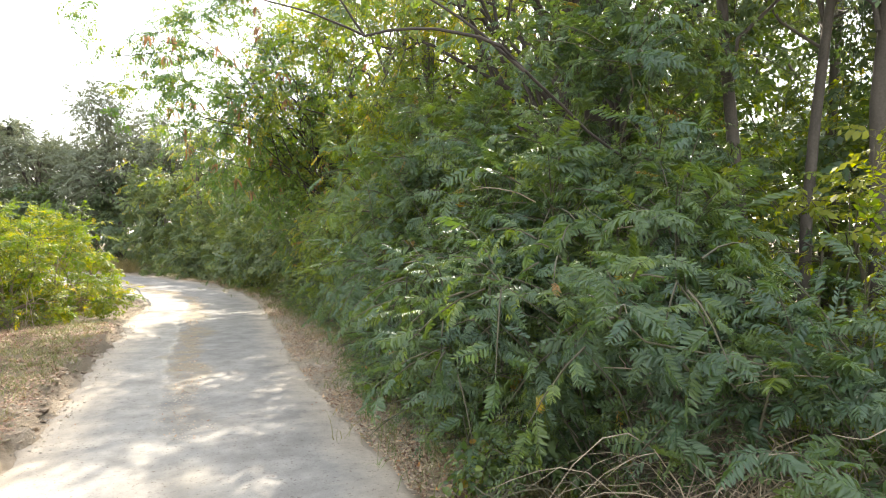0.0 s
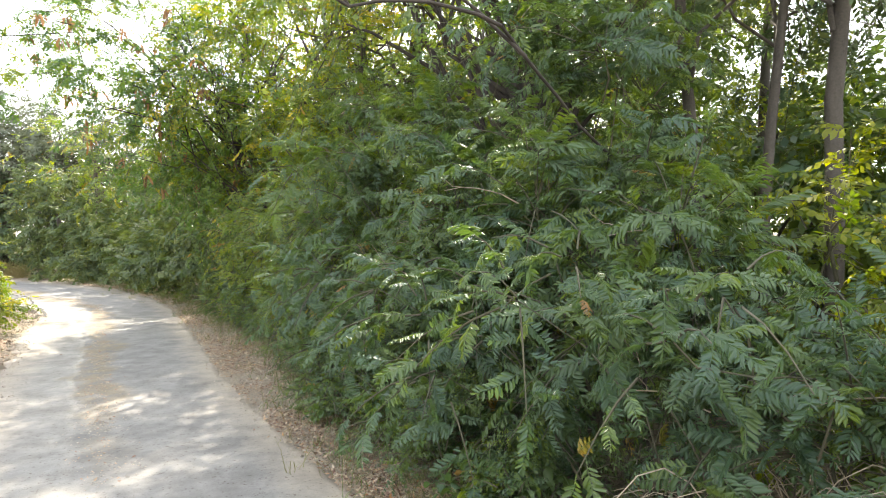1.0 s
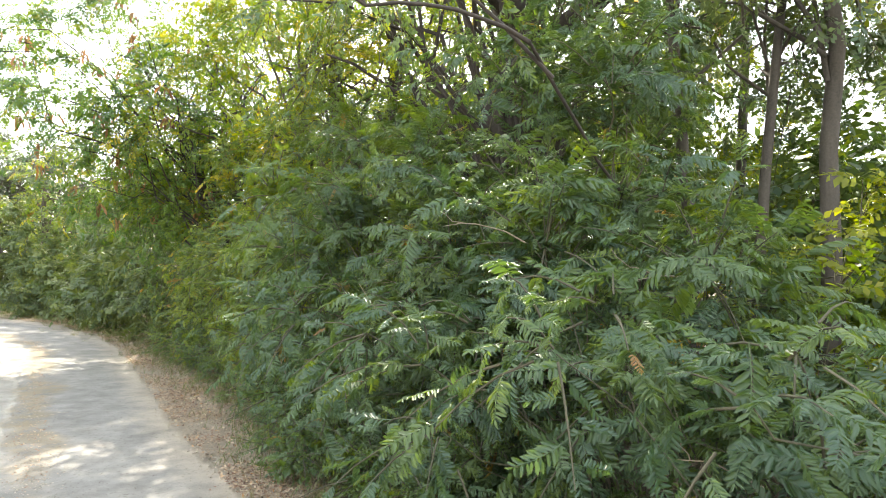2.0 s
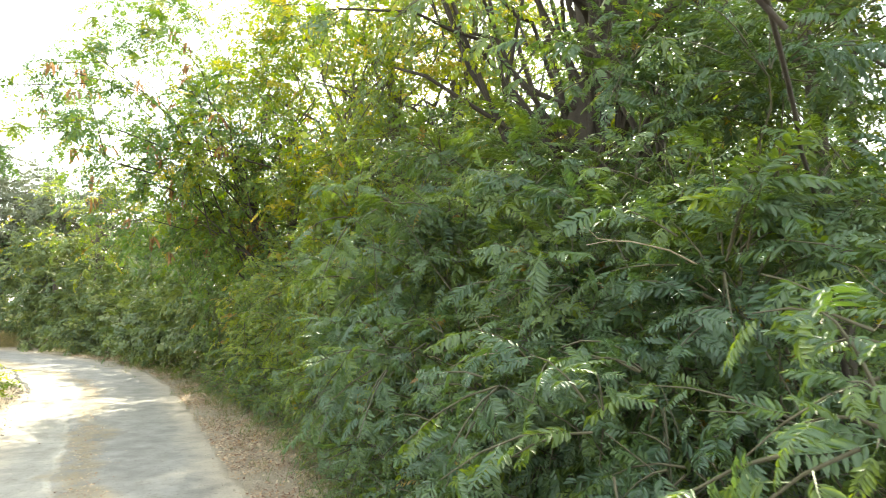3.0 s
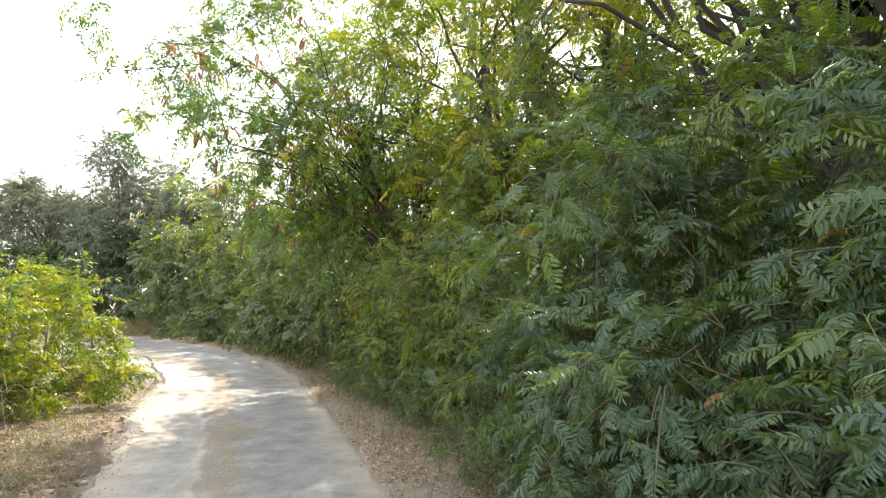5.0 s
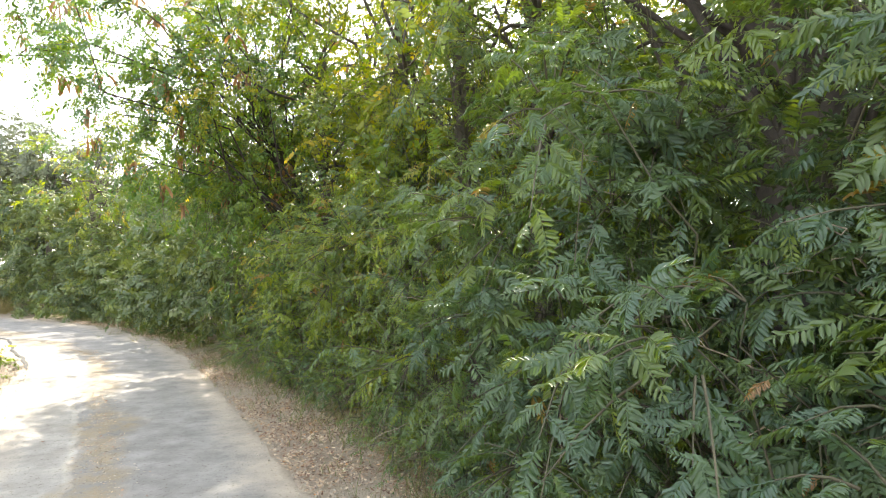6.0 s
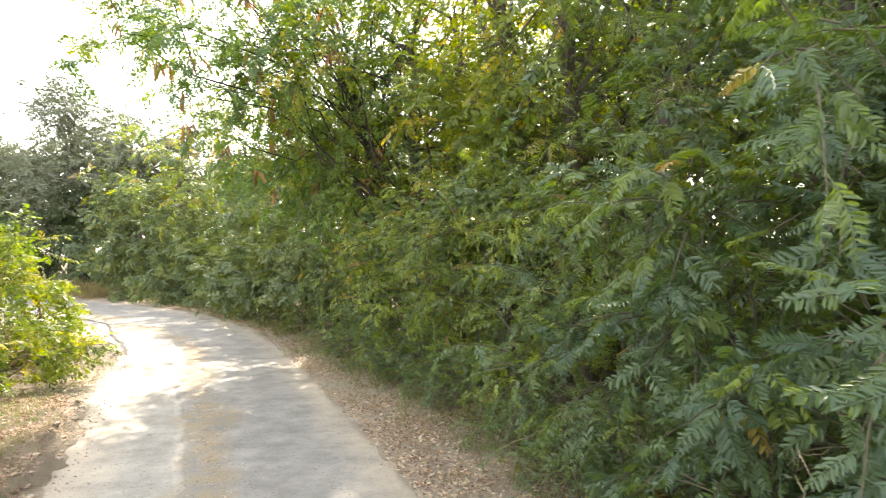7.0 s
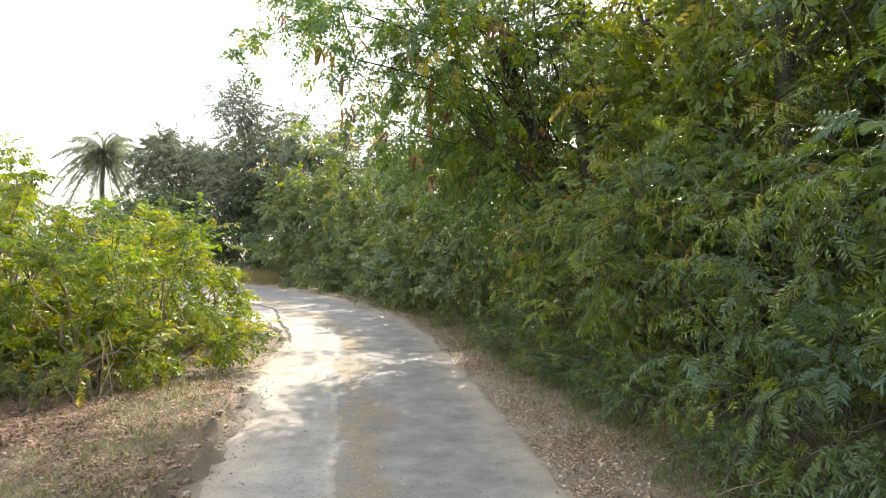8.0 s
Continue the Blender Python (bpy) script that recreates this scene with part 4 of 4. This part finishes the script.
def bank_grass(n, rng):
    y = rng.uniform(5, 13, n)
    return left_edge(y) - 0.14 - rng.gamma(2.0, 0.45, n), y


def bend_grass(n, rng):
    y = rng.uniform(14.5, 30, n)
    return left_edge(y) - 0.9 - rng.gamma(1.5, 0.7, n), y


def far_bend(n, rng):
    y = rng.uniform(29.5, 35, n)
    return hedge_foot(y) - rng.gamma(1.2, 0.5, n), y


grass("verge_grass", 1000, hedge_fringe, (0.04, 0.18), (0.0, 0.7), "thin green and straw-coloured grass at the hedge foot", 71)
grass("bank_grass", 1300, bank_grass, (0.02, 0.09), (0.0, 0.8), "short dry straw-coloured grass on the bank", 72)
grass("bank_grass", 600, bend_grass, (0.1, 0.4), (0.4, 1.0), "dry yellow grass by the bend", 73)
grass("bank_grass", 420, far_bend, (0.3, 0.9), (0.55, 1.0), "tall dry grass where the lane bends away", 74, 9, 0.1)


def canes(name, x, y, n, reach, height, label, seed, mat=DRY_WOOD, thick=0.005):
    """A tangle of arching dry canes."""
    rng = np.random.default_rng(seed)
    ob = thing(name, x, y, float(ground_height(x, y)), label, "dead branches")
    for _ in range(n):
        a = rng.uniform(0, 2 * math.pi)
        p = np.array([rng.normal(0, reach * 0.35), rng.normal(0, reach * 0.35), 0.0])
        b = p + np.array([math.cos(a), math.sin(a), 0]) * reach * rng.uniform(0.5, 1.3) + np.array([0, 0, height * rng.uniform(0.0, 0.9)])
        line = bent(p, b, 9, height * rng.uniform(0.3, 1.0), 0.009, rng)
        k = thick * rng.uniform(0.5, 1.4)
        v, q = tubes(line[None], np.linspace(k, k * 0.4, 9)[None], 5)
        part("cane", mesh_of("cane", v, q, mat, smooth=True), ob)
    return ob


canes("bramble_tangle", 4.1, 2.75, 150, 0.85, 0.6, "tangle of bleached dry canes at the hedge foot", 81, DRY_WOOD, 0.0029)
canes("bramble_tangle", 3.45, 3.5, 16, 0.5, 0.25, "tangle of bleached dry canes at the hedge foot", 82, TWIG)
canes("bramble_tangle", 2.9, 12.3, 16, 0.6, 0.5, "dry brown twigs hanging in the hedge", 83, TWIG)
canes("dead_branches", -3.2, 10.8, 22, 0.8, 0.35, "dead grey twigs lying under the sunlit bush", 84, TWIG, 0.007)
canes("dead_branches", -2.6, 11.2, 60, 0.8, 0.3, "thin brown twigs tangled in the foot of the bush", 86, TWIG, 0.0026)
canes("dead_branches", -3.5, 11.0, 60, 0.85, 0.45, "brown dead twigs tangled under the sunlit bush", 87, TWIG, 0.003)
canes("dead_branches", -2.2, 11.6, 5, 0.35, 0.5, "pale bare twigs standing at the foot of the bush", 85, DRY_WOOD, 0.006)


def stone(rng):
    bm = bmesh.new()
    bmesh.ops.create_icosphere(bm, subdivisions=1, radius=1)
    for v in bm.verts:
        v.co *= rng.uniform(0.75, 1.15)
        v.co.z *= 0.6
    me = bpy.data.meshes.new("stone")
    bm.to_mesh(me)
    bm.free()
    me.materials.append(STONE)
    return me


STONE, stone_nt, stone_p = material("pale_stone", 0.9)
stone_nt.links.new(ramp(stone_nt, noise_of(stone_nt, 3.0, 5), [(0.3, (0.28, 0.23, 0.18)), (0.7, (0.5, 0.45, 0.38))]), stone_p.inputs["Base Color"])
stone_rng = np.random.default_rng(91)
CLOD, clod_nt, clod_p = material("clod_earth", 0.95)
clod_nt.links.new(ramp(clod_nt, noise_of(clod_nt, 2.5, 6, 0.7), [(0.3, (0.17, 0.125, 0.09)), (0.7, (0.38, 0.3, 0.22))]), clod_p.inputs["Base Color"])
STONES = [stone(stone_rng) for _ in range(5)]
CLODS = [stone(stone_rng) for _ in range(4)]
for me in CLODS:
    me.materials[0] = CLOD
for k in range(70):
    y = stone_rng.uniform(6, 16)
    if k % 3:
        x, r = float(left_edge(y)) - stone_rng.uniform(0.0, 0.35), stone_rng.uniform(0.008, 0.028)
    else:
        x, r = float(right_edge(y)) + stone_rng.uniform(0.03, 0.7), stone_rng.uniform(0.01, 0.03)
    ob = new("stone", STONES[k % 5])
    ob.location, ob.scale, ob.rotation_euler = (x, y, max(float(ground_height(x, y)), -0.01) + r * 0.35), (r, r, r), (0, 0, stone_rng.uniform(0, 6))
    tagged(ob, "small pale stone lying at the road edge", "stone", "stones")

for k in range(90):        # clods along the broken edge of the bank
    y = stone_rng.uniform(5.2, 12.2)
    x, r = float(left_edge(y)) - abs(stone_rng.normal(0.1, 0.09)) - 0.02, stone_rng.uniform(0.015, 0.05)
    ob = new("earth_clod", CLODS[k % 4])
    ob.location, ob.scale, ob.rotation_euler = (x, y, float(ground_height(x, y)) + r * 0.2), (r * 1.2, r, r * 0.9), (stone_rng.normal(0, 0.3), 0, stone_rng.uniform(0, 6))
    tagged(ob, "dry brown clod of earth broken from the bank", "clod", "clods")


def gravel(n, where, size, label, seed):
    """Loose grit, each grain a squat stone."""
    rng = np.random.default_rng(seed)
    x, y = where(n, rng)
    r = rng.uniform(size[0], size[1], n)
    z = np.maximum(ground_height(x, y), 0.004)
    step = np.array([-0.2, 0.45, 0.9])
    line = np.stack([np.repeat(x[:, None], 3, 1) + rng.normal(0, 0.2, (n, 3)) * r[:, None], np.repeat(y[:, None], 3, 1), z[:, None] + step[None] * r[:, None]], -1)
    v, q = tubes(line, r[:, None] * np.array([0.9, 1.0, 0.35]), 3)
    return tagged(new("gravel", mesh_of("gravel", v, q, STONE)), label, "gravel", kind="stuff")


def strip_grit(n, rng):
    y = 5.5 + 12 * rng.random(n) ** 1.3
    a = np.where(rng.random(n) < 0.6, rng.normal(0.45, 0.045, n), np.where(rng.random(n) < 0.5, rng.normal(0.02, 0.05, n), rng.normal(0.99, 0.03, n)))
    return left_edge(y) + (right_edge(y) - left_edge(y)) * a, y


gravel(2600, strip_grit, (0.004, 0.013), "loose grit along the middle and edges of the lane", 93)
gravel(3600, lambda n, rng: (lambda y: (right_edge(y) + rng.gamma(1.3, 0.16, n) - 0.06, y))(4.5 + 14 * rng.random(n) ** 1.3), (0.003, 0.011), "pale grit along the shoulder under the hedge", 95)
gravel(450, lambda n, rng: (lambda y: (left_edge(y) - rng.gamma(1.2, 0.25, n), y))(rng.uniform(10.5, 19, n)), (0.006, 0.018), "broken stones on the dirt shoulder", 94)

# ---- the broken edge of the upper layer of asphalt ----
jy = np.linspace(15.5, 23.6, 110)
jx = np.interp(jy, [15.5, 15.9, 16.9, 18.1, 20.3, 21.7, 23.6], [-1.26, -1.37, -1.62, -2.05, -2.68, -3.5, -5.0]) + 0.025 * wavy(jy * 0, jy, 4.0) + 0.008 * wavy(jy * 0 + 3, jy, 13.0)
jw = np.interp(jy, [15.5, 15.8, 18.5, 20.5, 23.6], [0.006, 0.03, 0.026, 0.022, 0.022]) * (1 + 0.2 * wavy(jy * 0 + 1, jy, 9.0))
jz = 0.018 + 0.006 * wavy(jx, jy, 2.1) + 0.012 * (1 - (2 * (jx - left_edge(jy)) / (right_edge(jy) - left_edge(jy)) - 1).clip(-1, 1) ** 2)
joint = np.stack([np.stack([jx - jw, jy, jz - 0.004], -1), np.stack([jx + jw, jy, jz], -1)], 1)
ji = np.arange(109) * 2
# near-black strip painted for the crack and the shaded face of its edge
CRACK_SHADE, crack_nt, crack_p = material("crack_shade", 0.8)
crack_nt.links.new(ramp(crack_nt, noise_of(crack_nt, 20.0), [(0.3, (0.02, 0.02, 0.02)), (0.7, (0.06, 0.055, 0.05))]), crack_p.inputs["Base Color"])
tagged(new("trim_road_joint", mesh_of("joint", joint, np.stack([ji, ji + 1, ji + 3, ji + 2], -1), CRACK_SHADE)), "ragged joint between two layers of asphalt, its shaded face drawn as a dark strip", "road joint", kind="structure")
